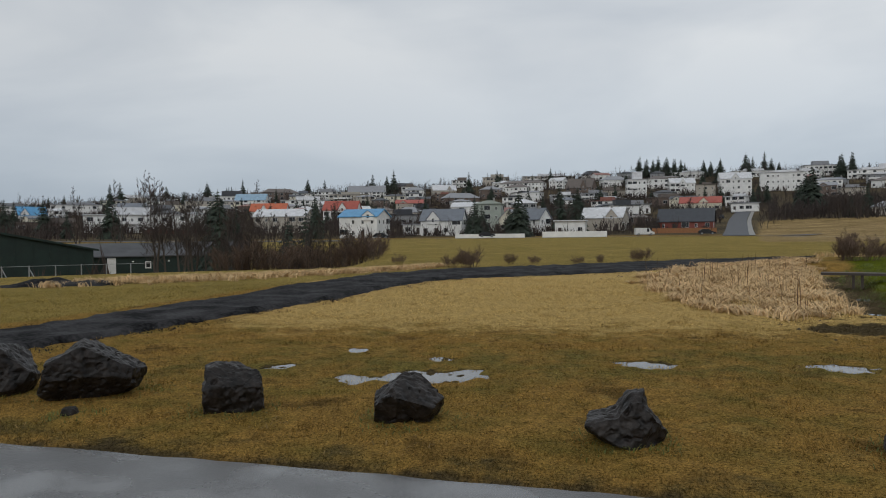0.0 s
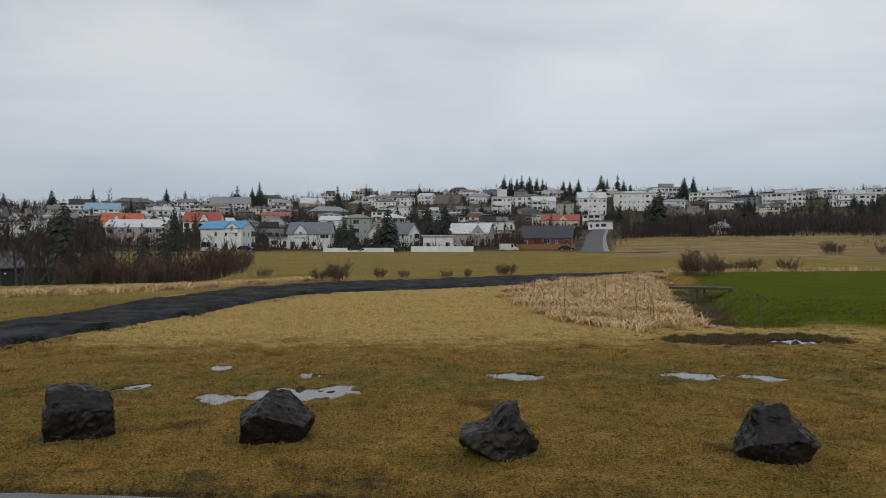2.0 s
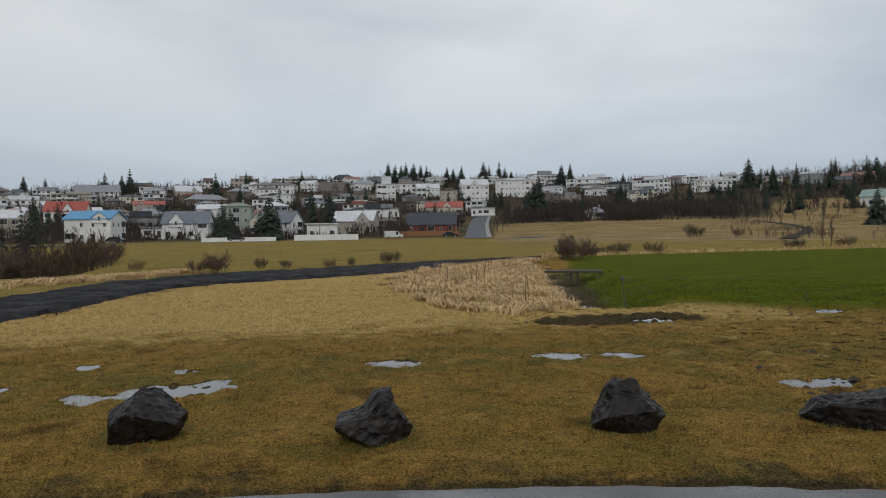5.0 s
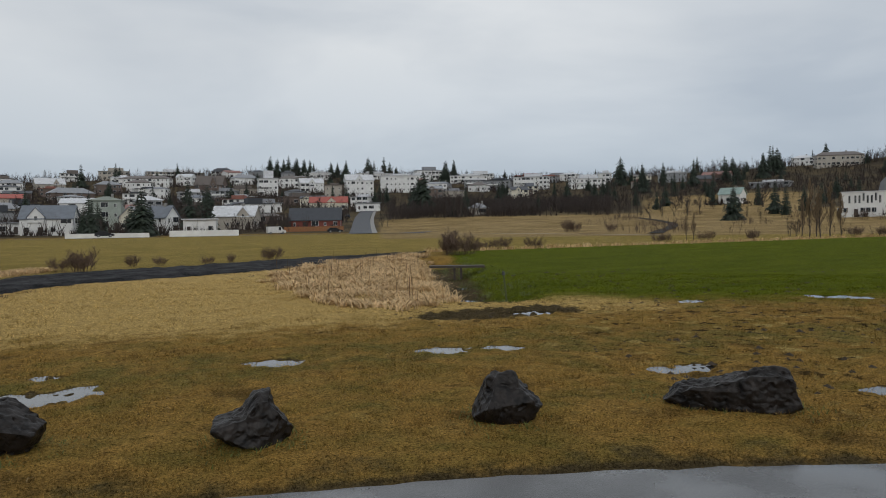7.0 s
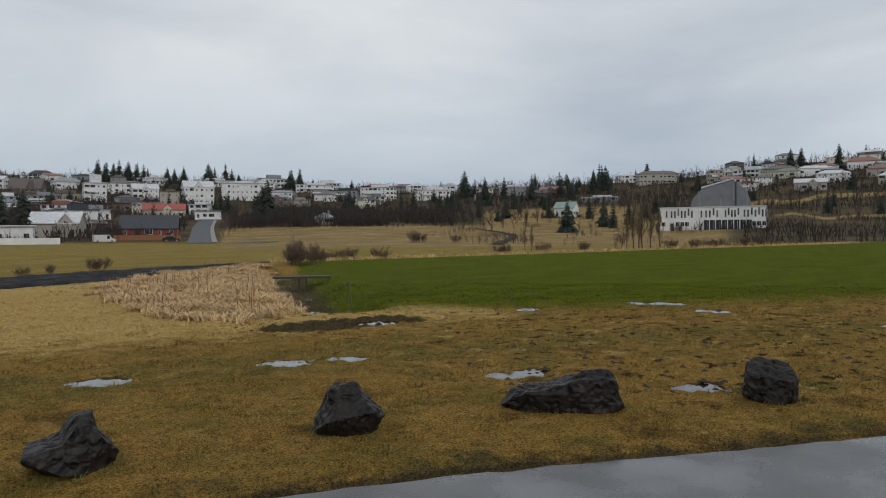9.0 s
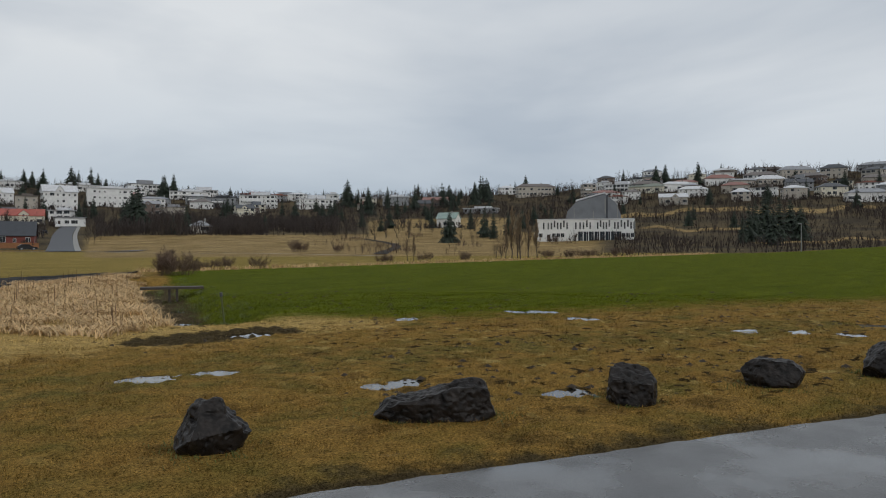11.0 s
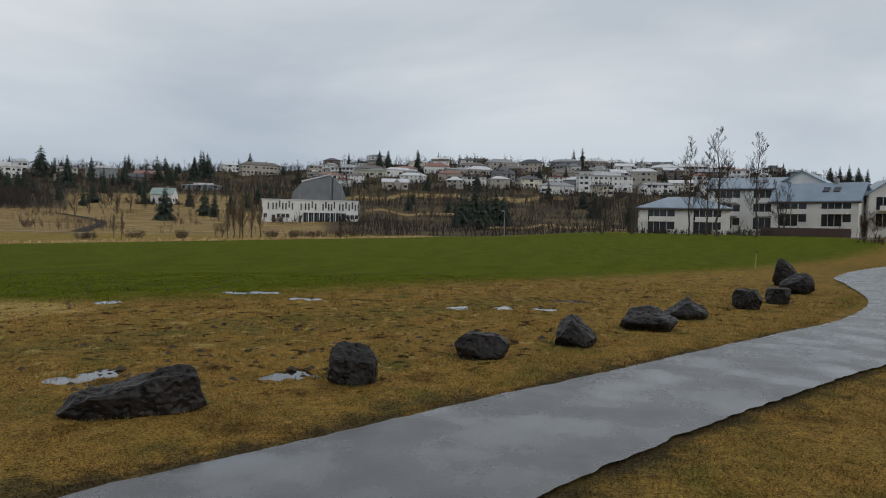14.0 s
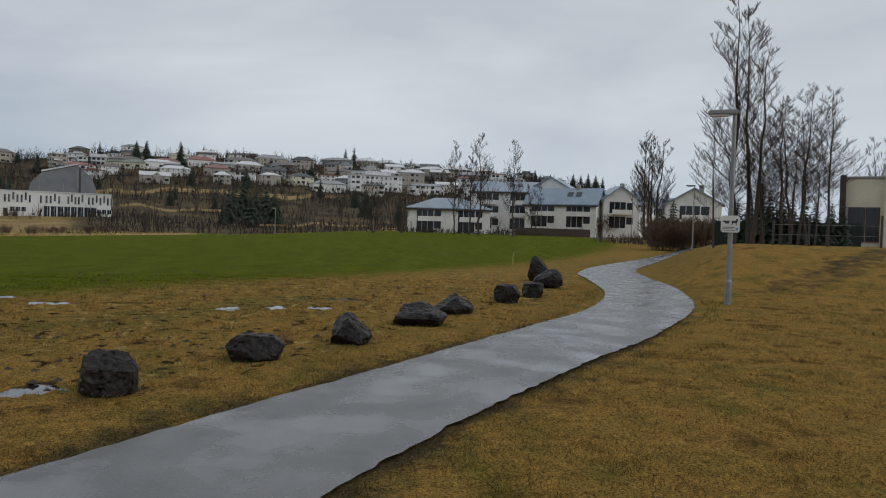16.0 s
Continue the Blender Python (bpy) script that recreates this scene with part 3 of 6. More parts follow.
PUDDLES = [(-0.38, 7.81, 0.56, 0.34, 3), (-1.21, 7.86, 0.12, 0.22, 9), (-1.31, 9.63, 0.17, 0.29, 8), (-0.12, 8.87, 0.15, 0.14, 1), (-2.05, 8.55, 0.19, 0.15, 13), (2.28, 8.42, 0.26, 0.21, -15), (4.29, 8.0, 0.26, 0.19, -28),
           (6.18, 5.55, 0.17, 0.26, -48), (5.74, 5.55, 0.14, 0.11, -46), (5.05, 7.8, 0.23, 0.2, -33), (6.85, 3.76, 0.22, 0.27, -61), (14.17, 3.18, 0.28, 0.34, -77), (14.36, 2.41, 0.22, 0.3, -80), (13.7, 7.38, 0.31, 0.34, -62),
           (14.34, 9.09, 0.67, 0.34, -58), (13.87, 4.02, 0.25, 0.34, -74), (7.5, 10.6, 0.42, 0.26, -30), (9.93, 16.63, 0.3, 0.34, -31), (11.73, 20.23, 0.32, 0.34, -30),
           (16.18, 2.12, 0.34, 0.34, -83), (11.41, 10.21, 0.29, 0.34, -48)]


def wet(x, y):
    """Where rain stands in the turf: ragged hollows."""
    x, y = np.asarray(x, float), np.asarray(y, float)
    w = np.zeros(np.shape(x))
    wob = 0.5 * np.sin(2.9 * x + 1.3 * y + np.sin(2.3 * y)) + 0.35 * np.sin(7.1 * x - 4.3 * y + 1.1) + 0.3 * np.sin(13.3 * y + 5.1 * x + np.sin(4 * x)) + 0.25 * np.sin(23 * x - 17 * y)
    for px, py, a, b, turn in PUDDLES:
        c, s = math.cos(radians(turn)), math.sin(radians(turn))
        u, v = ((x - px) * c + (y - py) * s) / a, ((y - py) * c - (x - px) * s) / b
        w = np.maximum(w, smooth(1.6, 0.75, np.hypot(u, v) + 0.5 * wob))
    return w


def ribbon(name, left, right, mat, lift, jag, seed, across=8, k=10, sunk=0.35, lumpy=0.006):
    a, b = curve_points(left, k), curve_points(right, k)
    verts, faces = [], []
    for i, (p, q) in enumerate(zip(a, b)):
        for j in range(across + 1):
            t = j / across
            x, y = p[0] + (q[0] - p[0]) * t, p[1] + (q[1] - p[1]) * t
            if j in (0, across):
                o = noise.noise((x * 2.3, y * 2.3, seed)) * jag * 0.6 + noise.noise((x * 6, y * 6, seed)) * jag
                d = math.hypot(q[0] - p[0], q[1] - p[1])
                s = (1 if j else -1) * o / d
                x, y = x + (q[0] - p[0]) * s, y + (q[1] - p[1]) * s
            edge = 1.0 if 0 < j < across else 0.0
            verts.append((x, y, up(x, y) + lift * (sunk + (1 - sunk) * edge) + lumpy * (noise.noise((x, y, 5)) + 0.6 * noise.noise((x * 3.1, y * 3.1, 8)))))
        if i:
            for j in range(across):
                o = (i - 1) * (across + 1) + j
                faces.append((o, o + 1, o + across + 2, o + across + 1))
    return mesh_of(name, verts, faces, mat, shade=True)

# ---- trees and shrubs ----
def spruce(seed, tall=10.0, wide=2.0, tiers=17):
    """A spruce: tapered trunk, drooping whorls of needle clumps with gaps."""
    rng = random.Random(seed)
    e = thing("spruce", Matrix(), "dark green spruce with drooping needle branches", "tree", "spruces")
    bm = bmesh.new()
    tube(bm, [(0, 0, -0.5), (0.03, 0, tall * 0.5), (0, 0, tall)], [tall * 0.018, tall * 0.012, 0.02], 6)
    part("trunk", bm, BARK, e)
    verts, faces = [], []
    for k in range(tiers):
        u = k / tiers
        z = tall * (0.06 + 0.93 * u)
        reach = wide * (1 - u) ** 0.8 * rng.uniform(0.62, 1.15) + 0.12
        n = max(4, int(11 * (1 - u) + 4))
        for i in range(n):
            a = 2 * math.pi * (i + rng.random() * 0.8) / n
            r = reach * rng.uniform(0.6, 1.15)
            d = Vector((math.cos(a), math.sin(a), 0))
            s = Vector((-d.y, d.x, 0))
            for f in (0.35, 0.62, 0.88):
                w = r * 0.42 * (1.25 - f) + 0.07
                c = d * r * f + Vector((0, 0, z - r * 0.34 * f * f + rng.uniform(-0.1, 0.1)))
                o = len(verts)
                tip = c + d * r * 0.24 + Vector((0, 0, -r * 0.16 + rng.uniform(-0.06, 0.06)))
                verts += [c - s * w + Vector((0, 0, -0.06)), c + Vector((0, 0, 0.1 * r + 0.03)), c + s * w + Vector((0, 0, -0.06)), tip, c - d * r * 0.22 + Vector((0, 0, 0.04))]
                faces += [(o, o + 3, o + 1), (o + 1, o + 3, o + 2), (o + 4, o, o + 1), (o + 4, o + 1, o + 2)]
    mesh_of("crown", verts, faces, NEEDLE, e)
    return e


def limb(bm, twigs, p, d, length, r, depth, rng, upness, sides):
    pts, rad, q, dd = [p], [r], Vector(p), Vector(d)
    steps = 4 if depth > 1 else 3
    for s in range(steps):
        dd = (dd + Vector((rng.uniform(-0.16, 0.16), rng.uniform(-0.16, 0.16), upness * 0.12))).normalized()
        q = q + dd * (length / steps)
        pts.append(q.copy())
        rad.append(max(r * (1 - 0.8 * (s + 1) / steps), 0.005))
    if depth > 0:
        tube(bm, pts, rad, sides)
    else:
        twigs.append((pts, rad))
        return
    n = {3: 9, 2: 7, 1: 9}[min(depth, 3)]
    for i in range(n):
        u = 0.25 + 0.75 * (i + rng.random()) / n
        k = min(int(u * steps), steps - 1)
        at = pts[k].lerp(pts[k + 1], u * steps - k)
        a = rng.uniform(0, 2 * math.pi)
        ax = Vector((math.cos(a), math.sin(a), 0))
        nd = (dd * 0.6 + ax * rng.uniform(0.55, 1.1) + Vector((0, 0, upness * 0.55))).normalized()
        limb(bm, twigs, at, nd, length * rng.uniform(0.36, 0.58) * (1.15 - 0.45 * u), rad[k] * 0.5, depth - 1, rng, upness, max(3, sides - 1))


def twig_mesh(twigs, e, mat, thick, name="crown"):
    verts, faces = [], []
    for pts, rad in twigs:
        a, c = pts[0], pts[-1]
        d = (c - a).normalized()
        s = d.cross(Vector((0.2, 0.5, 0.84))).normalized()
        q = d.cross(s)
        w = max(rad[0], thick)
        o = len(verts)
        verts += [a + s * w, a - s * w * 0.5 + q * w * 0.87, a - s * w * 0.5 - q * w * 0.87, c]
        faces += [(o, o + 1, o + 3), (o + 1, o + 2, o + 3), (o + 2, o, o + 3)]
    return mesh_of(name, verts, faces, mat, e)


def bare_tree(seed, tall=10.0, fork=1, upness=0.9, thick=0.02, mat=None, label="leafless deciduous tree with upright dark branches", depth=3, lean=0.05, start=0.12, spread=0.33, girth=0.0135, limbs=26):
    """A leafless tree: tapered trunk, limbs on it, and a crown of fine twigs."""
    rng = random.Random(seed)
    e = thing("bare_tree", Matrix(), label, "tree", "bare trees")
    bm, twigs = bmesh.new(), []
    for f in range(fork):
        a = 2 * math.pi * f / fork + rng.random()
        base = Vector((math.cos(a), math.sin(a), 0)) * (0.16 * (fork > 1))
        hgt = tall * (1 if f == 0 else rng.uniform(0.8, 1.0))
        pts, rad = [], []
        n = 9
        drift = Vector((math.cos(a), math.sin(a), 0)) * (0.09 if fork > 1 else lean)
        for s in range(n):
            u = s / (n - 1)
            pts.append(base + Vector((0, 0, u * hgt - 0.4 * (s == 0))) + drift * hgt * u ** 0.7 + Vector((rng.uniform(-1, 1), rng.uniform(-1, 1), 0)) * 0.012 * hgt * (0 < s))
            rad.append(max(tall * girth * (1 - u) ** 0.9, 0.012))
        tube(bm, pts, rad, 7)
        m = int(limbs / fork ** 0.5)
        for i in range(m):
            u = start + (0.97 - start) * (i + rng.random()) / m
            k = min(int(u * (n - 1)), n - 2)
            p = pts[k].lerp(pts[k + 1], u * (n - 1) - k)
            b = rng.uniform(0, 2 * math.pi)
            d = Vector((math.cos(b), math.sin(b), upness * rng.uniform(0.7, 1.4))).normalized()
            limb(bm, twigs, p, d, hgt * spread * (1.12 - u) ** 0.8 * rng.uniform(0.7, 1.2), min(rad[k] * 0.30, 0.05), depth - 1, rng, upness, 3)
    part("trunk", bm, BARK, e)
    twig_mesh(twigs, e, mat or TWIG, thick)
    return e


def shrub(seed, tall=2.0, wide=1.6, stems=24, mat=None, label="bare brown shrub with a dense rounded crown of twigs", name="shrub", thick=0.013):
    rng = random.Random(seed)
    e = thing(name, Matrix(), label, "shrub", "shrubs")
    bm, twigs = bmesh.new(), []
    for i in range(stems):
        a = rng.uniform(0, 2 * math.pi)
        rr = wide * 0.42 * rng.random() ** 0.5
        p = Vector((math.cos(a) * rr, math.sin(a) * rr, -0.15))
        o = rng.uniform(0.1, 1.0) * wide / tall * 0.75
        d = Vector((math.cos(a) * o, math.sin(a) * o, 1)).normalized()
        limb(bm, twigs, p, d, tall * rng.uniform(0.5, 0.82), 0.012 * tall ** 0.5, 2, rng, 0.45, 3)
    part("base", bm, mat or SHRUBTWIG, e)
    twig_mesh(twigs, e, mat or SHRUBTWIG, thick)
    return e

# ---- boulders ----
SHAPES = [  # seed, depth, tilt, planes that cut the face towards the path (x across, y away, z up, reach)
    (3, 0.9, [(-0.6, 0, 0.8, 0.8), (0.7, -0.2, 0.6, 0.75)]),
    (4, 0.6, [(0.60, -0.1, 0.80, 0.56), (-0.97, 0, 0.2, 0.78), (-0.62, 0, 0.78, 0.68), (0, -0.95, 0.2, 0.72), (0.0, -0.75, -0.62, 0.68)]),
    (5, 0.9, [(0.12, -0.62, 0.78, 0.58), (0, -0.98, -0.2, 0.68), (-1, 0, 0.05, 0.72), (1, -0.05, 0.1, 0.75), (0.3, 0, 0.95, 0.74)]),
    (6, 0.9, [(0.42, -0.45, 0.79, 0.50), (-0.75, -0.1, 0.65, 0.68), (-0.1, -0.88, -0.46, 0.58), (0.85, -0.35, -0.4, 0.74), (-1, 0, 0, 0.82)]),
    (7, 0.75, [(-0.25, -0.1, 0.95, 0.50), (0.15, -0.95, 0.2, 0.66), (-0.6, -0.3, -0.72, 0.66), (0.85, 0, 0.5, 0.70), (-1, 0, 0.1, 0.82)]),
    (8, 0.85, [(0.1, -0.72, 0.68, 0.60), (-0.85, -0.2, 0.42, 0.58), (0.3, -0.88, -0.35, 0.66), (0.7, -0.1, 0.7, 0.72)]),
    (9, 0.42, [(-0.12, 0, 0.99, 0.48), (1, 0, 0.15, 0.86), (-1, -0.1, 0.3, 0.86), (0.55, 0, 0.85, 0.80), (0, -0.95, -0.2, 0.8)]),
    (10, 0.95, [(0.1, -0.5, 0.85, 0.72), (-0.95, 0, 0.1, 0.82), (0.9, -0.1, 0.3, 0.84), (0, -1, 0.05, 0.8)]),
    (11, 0.7, [(0.1, 0, 0.99, 0.66), (0, -0.92, 0.4, 0.72), (0.8, 0, 0.6, 0.78)]),
    (12, 0.9, [(0.6, -0.3, 0.74, 0.66), (-0.7, -0.3, 0.64, 0.66), (0, -0.95, 0.2, 0.74)]),
    (13, 0.8, [(-0.2, -0.5, 0.84, 0.6), (0.7, -0.2, 0.68, 0.66)]),
    (14, 0.8, [(-0.68, -0.2, 0.7, 0.55), (0.7, -0.2, 0.68, 0.68)]),
    (15, 0.9, [(0, 0, 1, 0.72)]),
    (16, 0.9, [(0, 0, 1, 0.66), (0, -1, 0, 0.75)]),
    (17, 0.8, [(-0.5, -0.3, 0.8, 0.6)]),
    (18, 0.7, [(0.75, -0.1, 0.65, 0.6), (-0.95, 0, 0.2, 0.7)]),
]

TAPER = {4: (0.38, 0.56, 0.74, 1.0), 6: (0.25, 0.72, 0.72, 1.0), 11: (0.0, 0.5, 0.7, 1.0)}
LOBES = {4: [(0.34, 0.94, 0.20, 0.52)], 5: [(-0.50, 0.85, 0.22, 0.2), (0.25, 0.97, 0.26, 0.32)], 6: [(0.55, 0.82, 0.24, 0.40)], 11: [(0.1, 1.0, 0.2, 0.3)]}


def boulder(x, y, w, h, shape, label="dark wet basalt boulder with rough broken faces on the grass"):
    """A broken basalt block: a body cut by planes, chipped along its faces and pitted."""
    seed, deep, cuts = SHAPES[shape]
    rng = random.Random(seed)
    bm = bmesh.new()
    bmesh.ops.create_icosphere(bm, subdivisions=6 if 0 < shape < 8 else 5, radius=1)
    planes = [(Vector(c[:3]).normalized(), c[3]) for c in cuts]
    for k in range(9):
        d = Vector((rng.gauss(0, 1), rng.gauss(0, 1), rng.gauss(0.1, 0.7))).normalized()
        planes.append((d, rng.uniform(0.80, 0.96)))
    for v in bm.verts:
        d = v.co.normalized()
        r = 1.1
        for n, k in planes:
            c = d.dot(n)
            if c > 0.05:
                r = min(r, k / c)
        v.co = d * r
    for lx, lz, amp, wide in LOBES.get(shape, ()):       # crowns that stand above the cut faces
        c = Vector((lx, 0.05, lz)).normalized()
        for v in bm.verts:
            k = math.exp(-((v.co.normalized() - c).length / wide) ** 4)
            if k > 0.02:
                v.co += c * amp * k
    lo, hi = [min(v.co[i] for v in bm.verts) for i in range(3)], [max(v.co[i] for v in bm.verts) for i in range(3)]
    for v in bm.verts:
        u = [(v.co[i] - lo[i]) / (hi[i] - lo[i]) for i in range(3)]
        a, b, first, last = TAPER.get(shape, (0, 1, 1, 1))
        k = first + (last - first) * float(smooth(a, b, u[0]))
        v.co = Vector(((u[0] - 0.5) * w, (u[1] - 0.5) * w * deep, u[2] * (h * k + 0.10) - 0.10))
    bm.normal_update()
    s = Vector((seed * 3.1, seed * 1.7, 0))
    moved = []
    for v in bm.verts:
        p = v.co + s
        cell = noise.voronoi(p * 5.5)[0]
        q = 0.018 * (cell[0] - 0.35) + 0.024 * noise.noise(p * 4) - 0.022 * abs(noise.noise(p * 8)) + 0.009 * noise.noise(p * 24)
        q -= 0.05 * max(0, noise.noise(p * 19 + s) - 0.2)
        moved.append(v.co + v.normal * q * min(1.0, h / 0.35))
    for v, p in zip(bm.verts, moved):
        v.co = p
    ob = part("boulder", bm, ROCK)
    ob.matrix_world = pose(x, y, up(x, y), 0, 0, -math.degrees(math.atan2(x, y)))
    return tagged(ob, label, "boulder", "boulders along the path")

# ---- the park's surfaces ----
def tarmac():
    m = material("wet_path_asphalt", (0.105, 0.105, 0.105), (0.055, 0.055, 0.056), 0.35, 1.2, 0.5, fine=90)
    nt = m.node_tree
    b = nt.nodes["Principled BSDF"]
    n = nt.nodes.new("ShaderNodeTexNoise")
    n.inputs["Scale"].default_value, n.inputs["Detail"].default_value = 1.3, 8
    co = nt.nodes.new("ShaderNodeTexCoord")
    nt.links.new(co.outputs["Object"], n.inputs["Vector"])
    r = nt.nodes.new("ShaderNodeMapRange")
    r.inputs["From Min"].default_value, r.inputs["From Max"].default_value = 0.32, 0.68
    r.inputs["To Min"].default_value, r.inputs["To Max"].default_value = 0.14, 0.40
    nt.links.new(n.outputs["Fac"], r.inputs["Value"])
    nt.links.new(r.outputs[0], b.inputs["Roughness"])
    bump = [k for k in nt.nodes if k.bl_idname == "ShaderNodeBump"][0]      # standing water smooths the stones
    calm = nt.nodes.new("ShaderNodeMapRange")
    calm.inputs["From Min"].default_value, calm.inputs["From Max"].default_value = 0.42, 0.56
    calm.inputs["To Min"].default_value, calm.inputs["To Max"].default_value = 0.15, 0.6
    nt.links.new(n.outputs["Fac"], calm.inputs["Value"])
    nt.links.new(calm.outputs[0], bump.inputs["Strength"])
    b.inputs["Specular IOR Level"].default_value = 0.9
    return m


TARMAC = tarmac()
GRIT = material("black_gravel", (0.050, 0.049, 0.051), (0.003, 0.003, 0.0035), 0.85, 1.3, 1.0, fine=13, spec=0.08, spread=(0.40, 0.62))
WATER = material("puddle_water", (0.03, 0.028, 0.022), None, 0.03, 2, 0.0)
WATER.node_tree.nodes["Principled BSDF"].inputs["Specular IOR Level"].default_value = 0.9
build_ground()
tagged(ribbon("footpath", LEFT_EDGE, RIGHT_EDGE, TARMAC, 0.012, 0.03, 1, 10, 26, -0.2), "wet grey asphalt footpath winding through the grass", "path", kind="structure")
tagged(ribbon("gravel_track", FAR_EDGE, NEAR_EDGE, GRIT, 0.085, 0.22, 2, 16, 44, -0.35, 0.055), "black gravel track across the grass", "track", kind="structure")


def puddle(x, y, a, b, turn, lift):
    """A sheet of standing water; the turf's own humps break its outline."""
    n = 40
    verts = [(0, 0, 0)] + [(math.cos(2 * math.pi * k / n) * a * 1.9, math.sin(2 * math.pi * k / n) * b * 1.9, 0) for k in range(n)]
    ob = mesh_of("puddle", verts, [(0, 1 + k, 1 + (k + 1) % n) for k in range(n)], WATER)
    ob.matrix_world = pose(x, y, up(x, y) - 0.031 + lift, 0, 0, turn)
    return tagged(ob, "shallow rain puddle reflecting the grey sky in grass", "puddle", "puddles in the grass", "stuff")


for k, row in enumerate(PUDDLES):
    puddle(*row, 0.0011 * (k % 9))


def gravel_spill():
    """Loose stones along both edges of the track."""
    g = random.Random(17)
    edge = curve_points(FAR_EDGE, 12) + curve_points(NEAR_EDGE, 12)
    spots = np.array([(p[0] + g.gauss(0, 0.24), p[1] + g.gauss(0, 0.24)) for p in edge for _ in range(30)])
    verts, faces = [], []
    for (x, y), z in zip(spots, height(*spots.T)):
        r = g.uniform(0.01, 0.03)
        o = len(verts)
        verts += [(x + math.cos(a) * r * g.uniform(0.7, 1.3), y + math.sin(a) * r * g.uniform(0.7, 1.3), z - 0.02) for a in (0, 1.26, 2.5, 3.8, 5.0)] + [(x, y, z + r * 0.7)]
        faces += [(o + k, o + (k + 1) % 5, o + 5) for k in range(5)]
    tagged(mesh_of("gravel", verts, faces, GRIT), "loose black stones along the gravel track", "gravel", kind="stuff")


gravel_spill()

# ---- boulders along the path ----
for k, row in enumerate([(-4.68, 7.18, 0.80, 0.52), (-3.60, 7.00, 0.98, 0.55), (-2.05, 6.40, 0.53, 0.42), (-0.44, 5.93, 0.59, 0.40), (1.18, 5.27, 0.60, 0.39), (3.11, 4.76, 0.58, 0.40),
                         (5.00, 4.13, 1.12, 0.35), (6.74, 3.0, 0.50, 0.38), (8.50, 2.13, 0.66, 0.31), (9.91, 1.21, 0.56, 0.40), (12.05, 0.35, 0.90, 0.36), (13.83, -0.24, 0.82, 0.40),
                         (16.17, -1.48, 0.60, 0.40), (17.82, -2.26, 0.54, 0.35), (21.13, -3.15, 0.86, 0.57), (24.07, -3.33, 0.83, 0.83)]):
    boulder(*row, shape=k)
boulder(-3.42, 6.2, 0.16, 0.07, 12, "small dark stone lying in the grass")

# ---- houses on the hill ----
for row in [
    (-23.5, 213.7, 12.2, 6.3, 2.1, 'g', 'blue', 'white', -25),
    (0.2, 230.0, 13.1, 4.7, 3.5, 'g', 'slate', 'white', -12),
    (-9.6, 238.8, 6.8, 3.2, 0.4, 'f', 'grey', 'white', -10),
    (28.3, 219.2, 7.0, 4.9, 3.1, 'g', 'slate', 'white', -35),
    (23.7, 248.9, 6.7, 4.4, 3.2, 'e', 'grey', 'cream', -20),
    (38.1, 213.6, 8.8, 4.1, 0.5, 'f', 'white', 'white', -5),
    (54.5, 240.9, 13.7, 4.3, 3.3, 'g', 'white', 'beige', -15),
    (77.3, 227.2, 16.3, 3.0, 3.8, 'g', 'dark', 'red', -5),
    (16.8, 261.5, 9.9, 9.5, 1.5, 'h', 'moss', 'sage', -10),
    (-19.9, 433.6, 16.5, 5.0, 2.1, 'g', 'red', 'beige', -5),
    (-45.6, 323.8, 15.3, 7.2, 3.9, 'g', 'red', 'white', -15),
    (-100.4, 414.1, 20.6, 3.5, 4.4, 'g', 'orange', 'white', -15),
    (-59.9, 268.4, 19.8, 6.1, 2.6, 'g', 'white', 'beige', -20),
    (-124.9, 281.6, 29.7, 6.8, 3.2, 'f', 'white', 'white', 8),
]:
    house(*row)
for row in [
    (-213.8, 370.8, 13.0, 5.0, 4.2, 'g', 'blue', 'white', 10),
    (-163.2, 299.5, 26.7, 3.7, 1.9, 'f', 'brown', 'brown', 5),
    (-234.8, 458.4, 29.3, 6.7, 2.0, 'f', 'grey', 'white', 0),
    (-100.2, 287.1, 18.5, 6.7, 1.0, 'f', 'white', 'white', 10),
    (-148.4, 450.2, 26.2, 8.2, 2.6, 'f', 'grey', 'beige', 5),
    (-233.4, 594.9, 25.3, 3.9, 2.5, 'h', 'dark', 'white', 0),
    (-157.1, 528.2, 28.3, 7.1, 3.9, 'f', 'dark', 'white', -10),
    (-130.1, 570.4, 27.8, 6.0, 3.2, 'h', 'brown', 'brown', 0),
    (-135.4, 507.3, 21.6, 5.4, 4.2, 'g', 'pale', 'white', 0),
    (-92.2, 480.3, 31.7, 6.0, 2.7, 'f', 'white', 'white', -5),
    (-93.8, 573.4, 21.6, 5.1, 2.8, 'f', 'grey', 'white', 0),
    (-69.0, 525.5, 27.3, 6.1, 2.1, 'f', 'beige', 'beige', -5),
    (-59.1, 559.9, 28.5, 5.0, 4.9, 'g', 'grey', 'white', -10),
    (-21.9, 552.6, 16.2, 5.3, 2.6, 'h', 'grey', 'white', 0),
]:
    house(*row)
